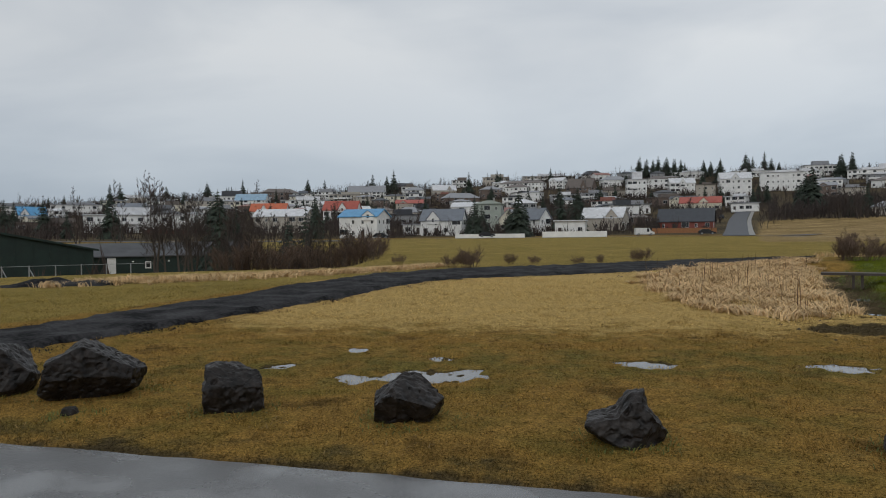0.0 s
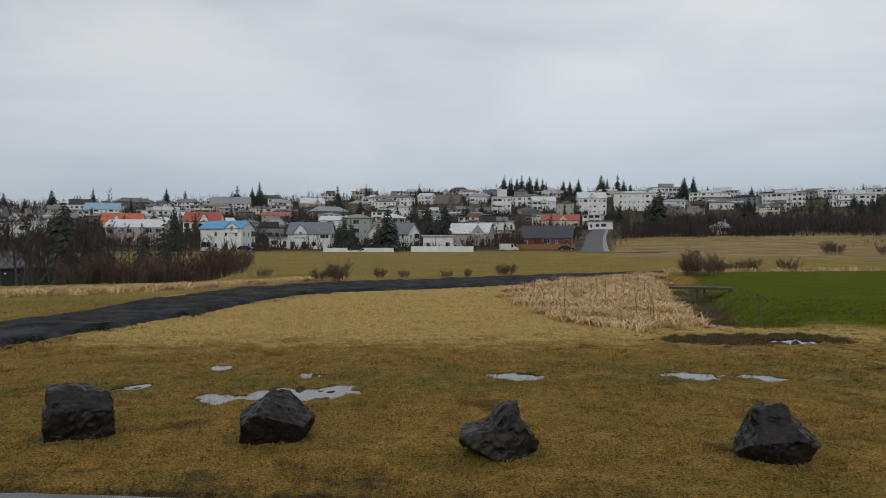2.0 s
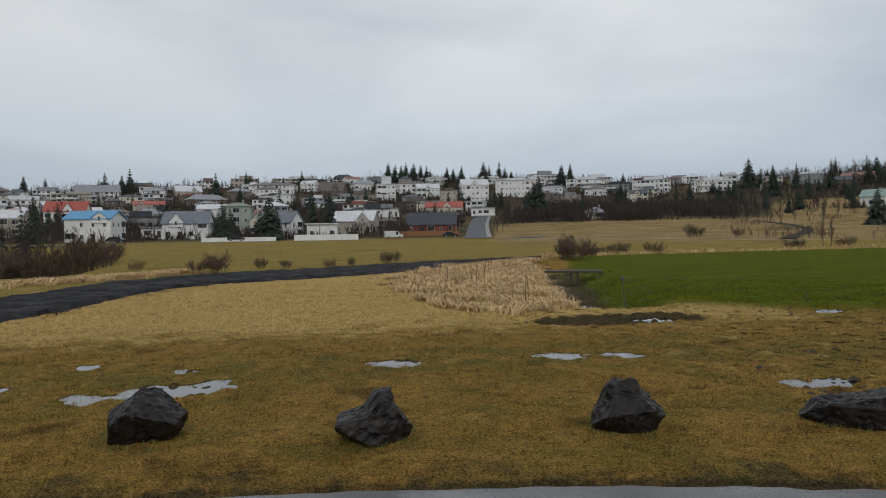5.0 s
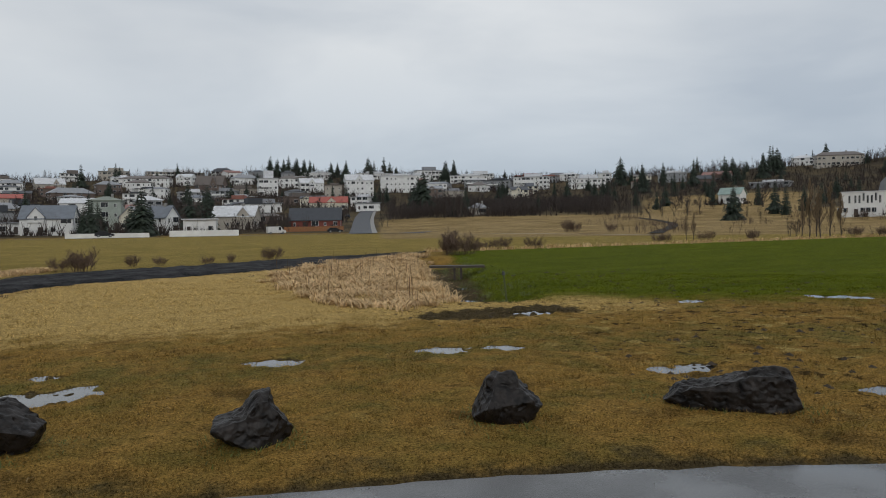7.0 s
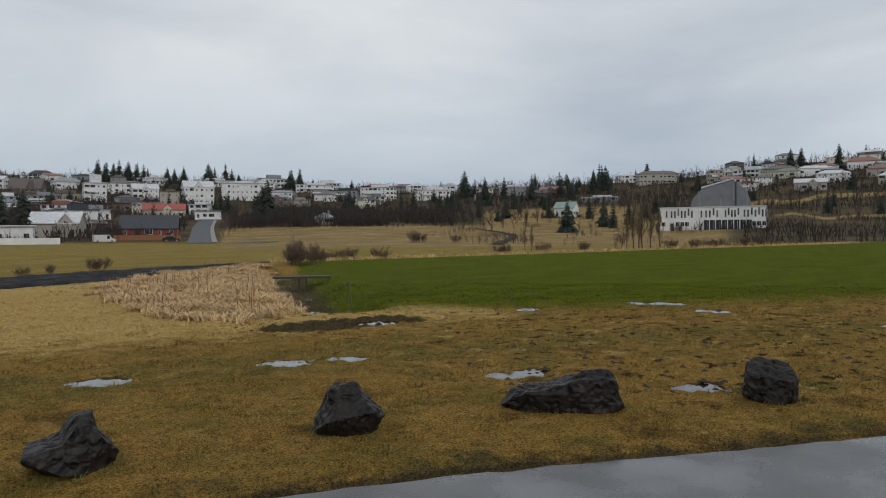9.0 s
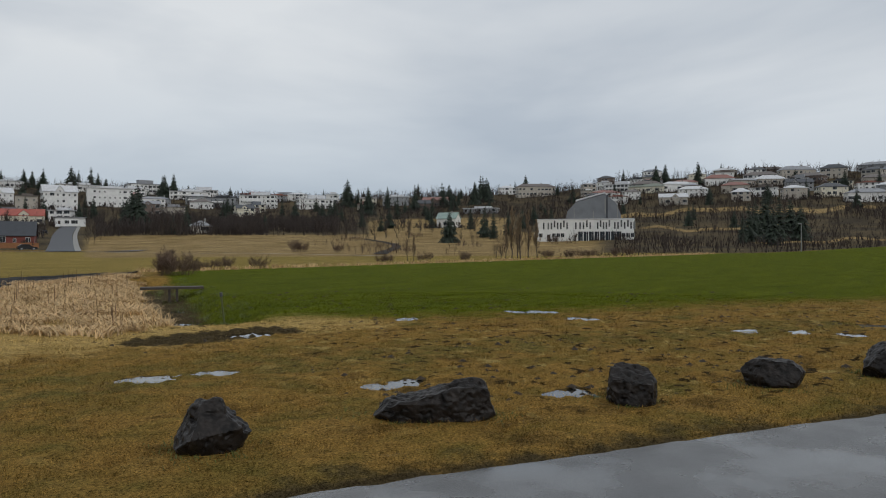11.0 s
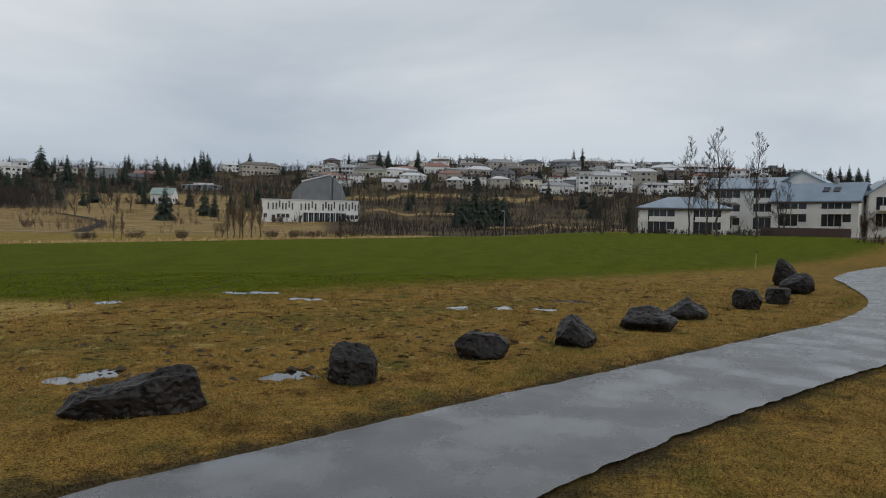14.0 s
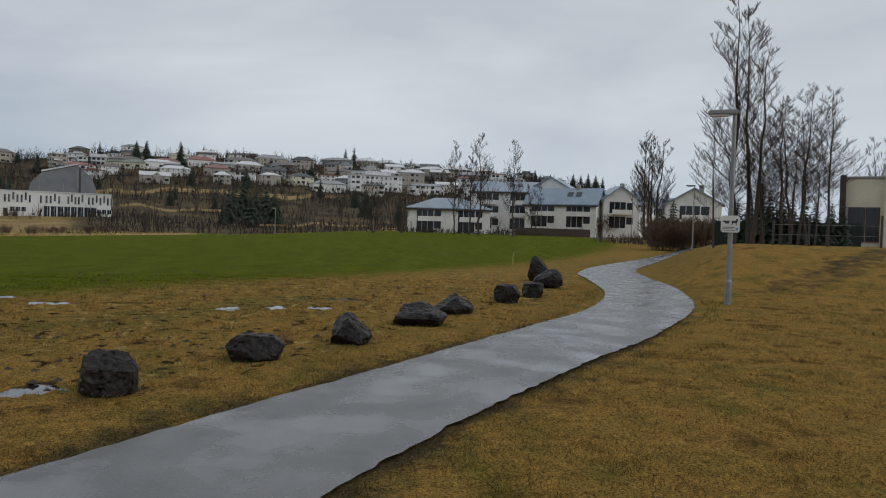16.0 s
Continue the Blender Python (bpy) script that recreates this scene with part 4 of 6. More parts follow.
for row in [
    (-36.5, 638.0, 19.2, 3.9, 3.5, 'g', 'dark', 'brown', 0),
    (0.8, 555.0, 18.0, 4.2, 4.0, 'g', 'white', 'beige', 0),
    (11.3, 465.9, 23.2, 5.1, 3.3, 'h', 'grey', 'brown', 0),
    (15.9, 617.8, 15.6, 5.5, 2.9, 'f', 'brown', 'white', 0),
    (45.9, 617.3, 22.0, 6.3, 2.9, 'f', 'beige', 'beige', 0),
    (62.5, 559.5, 35.6, 5.7, 2.2, 'h', 'brown', 'white', 0),
    (93.4, 632.1, 46.0, 5.7, 2.5, 'f', 'white', 'beige', 0),
    (130.7, 625.5, 18.2, 4.8, 3.5, 'h', 'dark', 'white', 0),
    (94.4, 487.9, 18.5, 6.1, 5.9, 'g', 'brown', 'brown', 0),
    (110.6, 474.2, 22.3, 3.6, 2.3, 'f', 'brown', 'beige', 0),
    (123.4, 456.6, 12.0, 11.2, 5.2, 'f', 'white', 'white', 0),
    (129.4, 541.7, 19.4, 4.5, 3.1, 'h', 'grey', 'white', 0),
    (157.9, 473.3, 15.8, 6.5, 3.2, 'g', 'white', 'white', 10),
    (191.9, 609.5, 14.2, 3.9, 1.5, 'f', 'white', 'white', 0),
]:
    house(*row)
for row in [
    (194.4, 566.5, 21.8, 4.5, 1.4, 'f', 'white', 'white', 0),
    (160.4, 436.4, 11.0, 7.7, 1.5, 'f', 'brown', 'beige', 0),
    (176.7, 433.3, 17.8, 10.7, 3.7, 'g', 'white', 'white', 0),
    (151.9, 367.8, 10.4, 5.1, 1.6, 'f', 'white', 'white', 0),
    (142.4, 338.2, 12.2, 3.7, 0.9, 'f', 'grey', 'white', 0),
    (126.1, 349.9, 18.8, 4.0, 2.9, 'g', 'red', 'cream', -5),
    (124.2, 395.9, 20.4, 4.2, 2.3, 'f', 'brown', 'brown', 0),
    (93.9, 350.6, 13.2, 4.2, 2.3, 'f', 'grey', 'white', 0),
    (95.6, 421.3, 21.2, 3.2, 1.4, 'f', 'white', 'brown', 0),
    (237.4, 549.9, 28.4, 4.1, 1.9, 'f', 'white', 'white', 0),
    (216.2, 455.2, 26.3, 11.2, 1.6, 'f', 'white', 'white', 5),
    (266.1, 523.2, 20.9, 5.2, 2.3, 'f', 'white', 'white', 0),
    (284.1, 540.9, 22.7, 7.1, 3.4, 'f', 'grey', 'white', 0),
    (301.7, 503.4, 30.2, 6.0, 1.9, 'f', 'white', 'white', 0),
]:
    house(*row)
for row in [
    (-35.4, 392.4, 18.7, 3.5, 1.9, 'h', 'brown', 'beige', 0),
    (-16.4, 350.6, 13.9, 4.3, 2.8, 'h', 'grey', 'beige', 0),
    (64.0, 362.4, 13.1, 3.5, 1.7, 'f', 'brown', 'brown', 0),
    (74.6, 273.0, 9.0, 2.7, 1.3, 'h', 'brown', 'brown', 0),
    (-329.6, 547.5, 22.2, 3.5, 1.5, 'f', 'grey', 'white', 0),
    (-313.9, 556.7, 25.3, 3.0, 1.5, 'f', 'white', 'grey', 0),
    (-244.5, 562.2, 27.6, 5.0, 2.4, 'f', 'white', 'beige', 0),
    (-276.9, 576.0, 25.3, 2.6, 1.5, 'f', 'grey', 'white', 0),
]:
    house(*row)
for row in [
    (303.7, 518.5, 12.8, 3.7, 1.4, 'f', 'white', 'white', 0),
    (321.6, 518.2, 24.1, 5.8, 2.9, 'f', 'white', 'white', 0),
    (293.9, 448.1, 20.8, 6.9, 1.7, 'f', 'dark', 'grey', 0),
    (314.1, 432.9, 25.4, 8.9, 2.5, 'f', 'white', 'white', 0),
    (373.7, 518.2, 26.3, 4.8, 2.0, 'f', 'red', 'red', 0),
    (344.3, 406.7, 25.3, 6.9, 3.0, 'f', 'white', 'white', 0),
    (388.1, 436.2, 9.2, 6.8, 2.3, 'f', 'white', 'white', 0),
    (392.3, 504.2, 22.7, 4.3, 2.5, 'f', 'grey', 'beige', 0),
    (401.4, 378.7, 20.1, 6.4, 1.7, 'f', 'white', 'grey', 0),
    (403.5, 340.4, 18.0, 5.0, 2.1, 'g', 'rust', 'brown', 0),
    (272.3, 221.3, 9.7, 4.3, 2.8, 'g', 'sage', 'white', -20),
    (374.6, 277.0, 21.8, 2.9, 1.5, 'f', 'white', 'grey', 0),
    (510.5, 349.8, 15.2, 5.1, 2.4, 'h', 'white', 'white', 0),
    (501.7, 315.9, 31.4, 7.7, 2.8, 'h', 'brown', 'beige', 0),
]:
    house(*row)
for row in [
    (486.9, 259.7, 9.6, 8.7, 1.3, 'f', 'white', 'beige', 0),
    (470.4, 237.4, 19.2, 3.2, 2.1, 'h', 'rust', 'white', 0),
    (495.0, 237.2, 20.4, 5.6, 2.6, 'f', 'white', 'white', 0),
    (490.2, 214.1, 24.5, 4.0, 2.5, 'h', 'moss', 'cream', 0),
    (164.0, 265.3, 7.7, 3.0, 2.2, 'h', 'grey', 'beige', 0),
    (386.4, 338.7, 11.4, 3.8, 2.4, 'g', 'dark', 'brown', 0),
    (501.7, 196.8, 22.2, 4.4, 2.1, 'h', 'white', 'white', 0),
]:
    house(*row)
for row in [
    (517.9, 197.4, 18.4, 3.8, 2.2, 'h', 'rust', 'white', 0),
    (462.7, 171.0, 18.7, 4.7, 2.3, 'h', 'white', 'white', 0),
    (531.4, 177.5, 20.4, 4.6, 3.1, 'h', 'rust', 'white', 0),
    (485.3, 151.1, 16.9, 4.5, 2.4, 'h', 'rust', 'beige', 0),
    (539.7, 150.5, 22.6, 5.3, 2.7, 'h', 'brown', 'white', 0),
    (529.6, 141.8, 19.5, 3.7, 3.0, 'h', 'white', 'beige', 0),
    (560.9, 132.2, 23.7, 6.7, 3.2, 'h', 'grey', 'beige', 0),
    (544.2, 120.2, 20.7, 4.2, 2.6, 'h', 'brown', 'brown', 0),
    (573.8, 110.3, 17.1, 6.4, 3.2, 'h', 'dark', 'beige', 0),
    (610.1, 87.5, 25.3, 4.6, 2.4, 'h', 'grey', 'grey', 0),
    (436.0, 68.1, 20.2, 4.5, 2.4, 'h', 'grey', 'white', 0),
    (462.4, 42.1, 33.8, 9.9, 2.9, 'f', 'white', 'white', 0),
    (493.9, 19.3, 16.4, 10.6, 2.7, 'h', 'white', 'beige', 0),
    (454.2, 9.0, 22.3, 5.3, 1.8, 'h', 'grey', 'white', 0),
]:
    house(*row)
for row in [
    (635.9, 66.2, 18.7, 7.0, 3.0, 'h', 'white', 'beige', 0),
    (637.4, 48.9, 18.7, 6.5, 3.0, 'h', 'white', 'beige', 0),
    (638.9, 22.8, 44.0, 5.2, 2.5, 'f', 'white', 'grey', 0),
    (579.2, 7.5, 19.2, 5.9, 2.7, 'h', 'white', 'beige', 0),
    (591.2, -12.4, 22.4, 5.6, 2.8, 'h', 'white', 'beige', 0),
    (559.8, -23.9, 22.2, 5.3, 2.7, 'h', 'grey', 'brown', 0),
    (638.2, -37.5, 22.7, 3.5, 2.0, 'h', 'white', 'white', 0),
    (617.5, 165.6, 22.7, 4.3, 2.5, 'h', 'brown', 'brown', 0),
    (539.7, 77.9, 19.4, 3.7, 2.2, 'h', 'brown', 'beige', 0),
    (494.0, 216.3, 20.9, 5.5, 2.6, 'h', 'brown', 'grey', 0),
]:
    house(*row)



def fill_hillside(seed, a0, a1, r0, r1, n):
    """The closely built rows between the larger houses."""
    g = random.Random(seed)
    taken = [tuple(o.matrix_world.translation[:2]) for o in scene.objects if o.get("category") == "house"]
    made = tries = 0
    while made < n and tries < 4000:
        tries += 1
        az, r = radians(g.uniform(a0, a1)), r0 + (r1 - r0) * g.random() ** 0.8
        x, y = r * math.sin(az), r * math.cos(az)
        w = g.uniform(10, 16)
        if any(math.hypot(x - p, y - q) < 19 for p, q in taken) or segment(x, y, (72, 176), (148, 350)) < 15:
            continue
        taken.append((x, y))
        made += 1
        form = g.choice("ffhhg")
        roof = g.choice(("white", "grey", "dark", "brown", "slate", "dark", "white", "rust"))
        house(x, y, w, g.uniform(4.2, 6.6), g.uniform(1.2, 2.6), form, roof, g.choice(("white", "white", "beige", "white", "grey", "brown", "cream")), 0)


fill_hillside(3, -31, 20.5, 290, 610, 64)
fill_hillside(4, 25, 45, 430, 620, 16)
fill_hillside(5, 62, 101, 430, 625, 58)


# ---- the school and its hall ----
def school():
    e = thing("school", pose(199.5, 107, 2.4, 0, 0, -66), "long white two-storey school with narrow upright windows", "school")
    w, d, h = 28.6, 13.0, 6.7
    bm = bmesh.new()
    box(bm, -w / 2, w / 2, -d / 2, d / 2, -2.5, h)
    part("wall", bm, WALL["white"], e)
    bm = bmesh.new()
    box(bm, -w / 2 - 0.2, w / 2 + 0.2, -d / 2 - 0.2, d / 2 + 0.2, h, h + 0.25)
    part("roof", bm, ROOF["white"], e)
    slim, tall, low = window_mesh(0.55, 2.1), window_mesh(1.5, 3.0), window_mesh(1.15, 1.3)
    for group, n, hop in ((-12.6, 1, 1), (-11.2, 7, 0.95), (-2.9, 1, 1), (-1.6, 4, 1.0), (3.6, 5, 0.85), (8.6, 4, 0.95), (12.4, 3, 0.9)):
        for k in range(n):
            ob = new("window", slim)
            ob.parent = e
            ob.matrix_basis = pose(group + k * hop, -d / 2, 3.75 if (k * 7 + n) % 3 else 4.35)
    for k in range(8):
        ob = new("glazing_panel", tall)
        ob.parent = e
        ob.matrix_basis = pose(-2.0 + k * 1.62, -d / 2, 0.1)
    for x in (-14.6, -13.2, -9.2, -7.9, -6.6, 11.4, 12.7, 14.0):
        ob = new("window", low)
        ob.parent = e
        ob.matrix_basis = pose(x - 0.6, -d / 2, 1.3)
    ob = new("door", DOOR_MESH)
    ob.parent = e
    ob.matrix_basis = pose(-11.3, -d / 2, 0.1)
    e = thing("sports_hall", pose(228, 120, 3, 0, 0, -63), "grey metal-clad hall with a faceted curved roof behind the school", "hall")
    grey = material("grey_metal_cladding", (0.20, 0.215, 0.23), (0.15, 0.16, 0.175), 0.45, 0.4, 0.1, fine=5)
    bm = bmesh.new()
    prism(bm, [(-8.9, -2), (9.6, -2), (9.6, 8.6), (8.2, 12.4), (4.4, 15.8), (-5.2, 13.2), (-8.2, 9.9), (-8.9, 6.5)], -9, 9)
    bmesh.ops.recalc_face_normals(bm, faces=bm.faces)
    part("wall", bm, grey, e)
    bm = bmesh.new()
    prism(bm, [(-5.4, 13.3), (4.5, 16.0), (4.5, 16.4), (-5.4, 13.8)], -9.3, 9.3)
    bmesh.ops.recalc_face_normals(bm, faces=bm.faces)
    part("roof", bm, ROOF["white"], e, "pale roof sheet")
    for x, z0, z1, wd in ((4.8, 4, 15.2, 0.5), (4.3, 9, 14, 0.35), (0.4, 4, 10, 0.25), (-6.0, 4, 11, 0.2), (8.4, 4, 12, 0.2)):
        bm = bmesh.new()
        box(bm, x, x + wd, -9.12, -8.98, z0, z1)
        part("downpipe" if wd < 0.4 else "window", bm, ROOF["dark"] if wd > 0.4 else CONCRETE, e)


school()


# ---- terraced apartments with blue-grey roofs ----
ROOF["steel"] = material("blue_grey_sheet_roof", (0.24, 0.31, 0.385), (0.17, 0.225, 0.29), 0.35, 0.5, 0.1, fine=6)
ROOFWORD["steel"] = "blue-grey sheet metal"


def apartment(x, y, z, w, h, rise, form, turn, deep, label):
    e = house(x, y, w, h, rise, form, "steel", "white", turn, z, "apartment_block", label, "apartment block", "terraced apartments", deep)
    floors = max(1, round(h / 2.8))
    n = max(1, int(w / 5.2))
    bm = bmesh.new()
    o = 0.5
    lip = h - (0.45 * rise / (deep / 2) if form == "g" else 0.1)
    box(bm, -w / 2 - o, w / 2 + o, -deep / 2 - o, -deep / 2 - 0.42, lip - 0.22, lip + 0.06)
    if form != "e":
        part("gutter", bm, DARKWOOD, e, "dark eaves board")
    else:
        bm.free()
    for f in range(0, floors):
        for i in range(n):
            u = (i + 0.5) * w / n - w / 2
            bm = bmesh.new()
            box(bm, u + 1.1, u + 2.3, -deep / 2 - 0.05, -deep / 2 + 0.02, f * h / floors + 0.8, f * h / floors + 2.1)
            part("window", bm, GLASS, e, "dark side window")
            bm = bmesh.new()
            box(bm, u - 2.1, u + 0.9, -deep / 2 - 0.05, -deep / 2 + 0.02, f * h / floors + 0.1, f * h / floors + 2.2)
            part("balcony_door", bm, GLASS, e, "dark glazed balcony door")
            for x in (u - 1.15, u - 0.15):
                bm = bmesh.new()
                box(bm, x - 0.05, x + 0.05, -deep / 2 - 0.09, -deep / 2 - 0.051, f * h / floors + 0.1, f * h / floors + 2.2)
                part("mullion", bm, FRAME, e)
            if f == 0:
                continue
            bm = bmesh.new()
            box(bm, u - 1.9, u + 1.9, -deep / 2 - 1.5, -deep / 2 + 0.02, f * h / floors - 0.12, f * h / floors + 0.06)
            box(bm, u - 1.9, u + 1.9, -deep / 2 - 1.5, -deep / 2 - 1.42, f * h / floors + 0.06, f * h / floors + 0.75)
            b = part("balcony", bm, WALL["white"], e, "white balcony")
            bm = bmesh.new()
            box(bm, u - 1.9, u + 1.9, -deep / 2 - 1.48, -deep / 2 - 1.43, f * h / floors + 0.95, f * h / floors + 1.0)
            part("handrail", bm, DARKWOOD, b)
    if form == "g":
        for i in range(2):
            bm = bmesh.new()
            a = math.atan2(rise, deep / 2)
            box(bm, -0.5, 0.5, -0.7, 0.7, 0.0, 0.12)
            s = part("skylight", bm, GLASS, e)
            s.matrix_basis = pose(w * (0.1 + 0.12 * i), -deep * 0.22, h + rise * 0.56 + 0.24, math.degrees(a), 0, 0)
    return e


apartment(135.3, -1.6, 1.5, 15.0, 4.4, 2.2, "h", 2, 10, "white two-storey apartments with a hipped blue-grey roof")
apartment(150.0, -14.0, 2.6, 13.5, 7.6, 2.2, "g", -6, 11, "white three-storey apartments with balconies under a blue-grey roof")
apartment(151.0, -24.5, 3.0, 8.5, 8.0, 2.4, "e", -12, 12, "white three-storey apartments with a blue-grey gable end")
apartment(138.2, -24.3, 3.2, 13.5, 4.4, 3.0, "g", -14, 9, "white apartments with skylights in a blue-grey roof")
apartment(137.5, -33.6, 3.3, 6.4, 5.4, 2.4, "e", 14, 9, "white apartment wing with its gable to the park")
apartment(150.0, -39.5, 3.6, 8.0, 4.8, 2.8, "g", -20, 9, "white apartments with a blue-grey roof and stair tower")
apartment(160.0, -49.0, 3.6, 9.0, 4.6, 2.4, "g", 6, 9, "white apartments behind leafless trees")
apartment(116.5, -40.8, 2.2, 8.2, 5.0, 2.4, "e", 6, 9, "white gabled apartments with dark windows")


# ---- fences, walls and streets ----
def run_on(name, pts, width, mat, lift, label, category):
    """A strip of road or path that lies on the ground."""
    verts, faces = [], []
    line = curve_points(pts, 10)
    for i, p in enumerate(line):
        a, b = line[max(i - 1, 0)], line[min(i + 1, len(line) - 1)]
        d = math.hypot(b[0] - a[0], b[1] - a[1])
        nx, ny = -(b[1] - a[1]) / d * width / 2, (b[0] - a[0]) / d * width / 2
        for s in (-1, -0.33, 0.33, 1):
            x, y = p[0] + nx * s, p[1] + ny * s
            verts.append((x, y, up(x, y) + lift))
        if i:
            for j in range(3):
                o = (i - 1) * 4 + j
                faces.append((o, o + 1, o + 5, o + 4))
    return tagged(mesh_of(name, verts, faces, mat, shade=True), label, category, kind="structure")


PALEPATH = material("pale_gravel_path", (0.34, 0.28, 0.20), (0.25, 0.20, 0.14), 0.8, 1.5)
run_on("street", [(72, 176), (92, 224), (118, 286), (146, 346), (152, 360)], 6.6, ROADTAR, 0.14, "wet asphalt street climbing between the houses", "street")
run_on("pavement", [(76.2, 176), (96.2, 224), (122.2, 285), (150.2, 345)], 1.4, CONCRETE, 0.22, "concrete pavement beside the street", "pavement")
run_on("road", [(-120, 190), (-70, 186), (-22, 184), (30, 183), (70, 177), (84, 160)], 6.0, ROADTAR, 0.12, "wet asphalt road in front of the houses", "road")
run_on("meadow_path", [(70, 150), (72, 122), (76, 100), (72, 76), (69, 66)], 1.6, PALEPATH, 0.06, "pale gravel path through dry meadow", "path")
run_on("field_track", [(80, 79), (101, 98), (118, 112), (142, 134), (161, 157), (172, 174), (178, 184)], 2.4, material("dark_earth_path", (0.05, 0.042, 0.034), (0.03, 0.026, 0.022), 0.9, 1.0, spec=0.1), 0.12, "dark path curving up the dry meadow", "path")
run_on("side_path", [(78, -27), (92, -27), (104, -24), (114, -24)], 2.2, TARMAC, 0.06, "wet asphalt path at the edge of the field", "path")


def wall_run(name, a, b, tall, thick, mat, label, category, z=None):
    d = math.hypot(b[0] - a[0], b[1] - a[1])
    n = max(1, int(d / 3))
    e = thing(name, pose(a[0], a[1], up(*a) if z is None else z, 0, 0, math.degrees(math.atan2(b[1] - a[1], b[0] - a[0]))), label, category)
    for i in range(n):
        x0, x1 = i * d / n, (i + 1) * d / n
        bm = bmesh.new()
        box(bm, x0 + 0.06, x1 - 0.06, -thick / 2, thick / 2, -0.6, tall)
        part("panel", bm, mat, e)
        bm = bmesh.new()
        box(bm, x0 - 0.06, x0 + 0.06, -thick / 2 - 0.03, thick / 2 + 0.03, -0.6, tall + 0.06)
        part("post", bm, mat, e)
    return e


wall_run("garden_wall", (3.2, 195), (22, 193), 1.15, 0.2, WALL["white"], "low white garden wall beside the road", "wall")
wall_run("garden_wall", (26.6, 192), (43.5, 190), 1.6, 0.2, WALL["white"], "white garden wall beside the road", "wall")
wall_run("garden_fence", (62, 212), (80, 209), 1.5, 0.12, material("orange_stained_wood", (0.30, 0.13, 0.05), None, 0.7, 2), "orange-brown wooden garden fence", "fence")
wall_run("garden_fence", (-112, 268), (-78, 262), 1.4, 0.12, material("red_brown_wood", (0.13, 0.05, 0.035), None, 0.7, 2), "red-brown wooden garden fence", "fence")
wall_run("board_fence", (117.3, -12.7), (116.0, -24.5), 1.25, 0.12, material("weathered_board", (0.085, 0.05, 0.04), None, 0.7, 2), "dark brown board fence before the apartments", "fence")
wall_run("panel_fence", (54.6, -21.0), (50.2, -29.6), 1.9, 0.1, GREENCLAD, "dark green panel fence behind the trees", "fence")


# ---- dark green sheds in the hollow ----
def shed(x, y, z, w, d, h, rise, turn, label, ridge_mat, openings_):
    e = thing("shed", pose(x, y, z, 0, 0, turn), label, "shed")
    bm = bmesh.new()
    prism(bm, [(-d / 2, -1.5), (d / 2, -1.5), (d / 2, h), (0, h + rise), (-d / 2, h)], -w / 2, w / 2)
    bmesh.ops.rotate(bm, verts=bm.verts, cent=(0, 0, 0), matrix=Matrix.Rotation(radians(90), 3, "Z"))
    bmesh.ops.recalc_face_normals(bm, faces=bm.faces)
    part("wall", bm, GREENCLAD, e)
    bm = bmesh.new()
    k = rise / (d / 2)
    o = 0.35
    prism(bm, [(-d / 2 - o, h - o * k), (0, h + rise), (d / 2 + o, h - o * k), (d / 2 + o, h - o * k + 0.14), (0, h + rise + 0.14), (-d / 2 - o, h - o * k + 0.14)], -w / 2 - 0.3, w / 2 + 0.3)
    bmesh.ops.rotate(bm, verts=bm.verts, cent=(0, 0, 0), matrix=Matrix.Rotation(radians(90), 3, "Z"))
    bmesh.ops.recalc_face_normals(bm, faces=bm.faces)
    part("roof", bm, ridge_mat, e)
    for kind, u in openings_:
        bm = bmesh.new()
        if kind == "door":
            box(bm, u - 0.5, u + 0.5, -d / 2 - 0.06, -d / 2 + 0.02, 0.05, 2.1)
        elif kind == "lamp":
            box(bm, u - 0.12, u + 0.12, -d / 2 - 0.2, -d / 2 + 0.02, 1.55, 1.68)
        else:
            box(bm, u - 0.35, u + 0.35, -d / 2 - 0.05, -d / 2 + 0.02, 0.7, 1.6)
        p = part({"door": "door", "lamp": "wall_lamp"}.get(kind, "window"), bm, WALL["white"], e)
        if kind == "window":
            bm = bmesh.new()
            box(bm, u - 0.24, u + 0.24, -d / 2 - 0.06, -d / 2 - 0.045, 0.82, 1.48)
            part("pane", bm, GLASS, p)
    return e


GREYROOF = material("grey_felt_roof", (0.095, 0.098, 0.105), (0.06, 0.062, 0.066), 0.85, 0.6, 0.1)
shed(-38.6, 96.5, -3.3, 23.0, 8.0, 2.35, 1.5, 22, "long dark green shed with a grey roof and a white door", GREYROOF,
     [("door", -5.6), ("lamp", -8.4), ("lamp", -9.7), ("window", -1.3), ("lamp", -3.1), ("lamp", 1.2), ("window", 6.7), ("window", 8.9)])


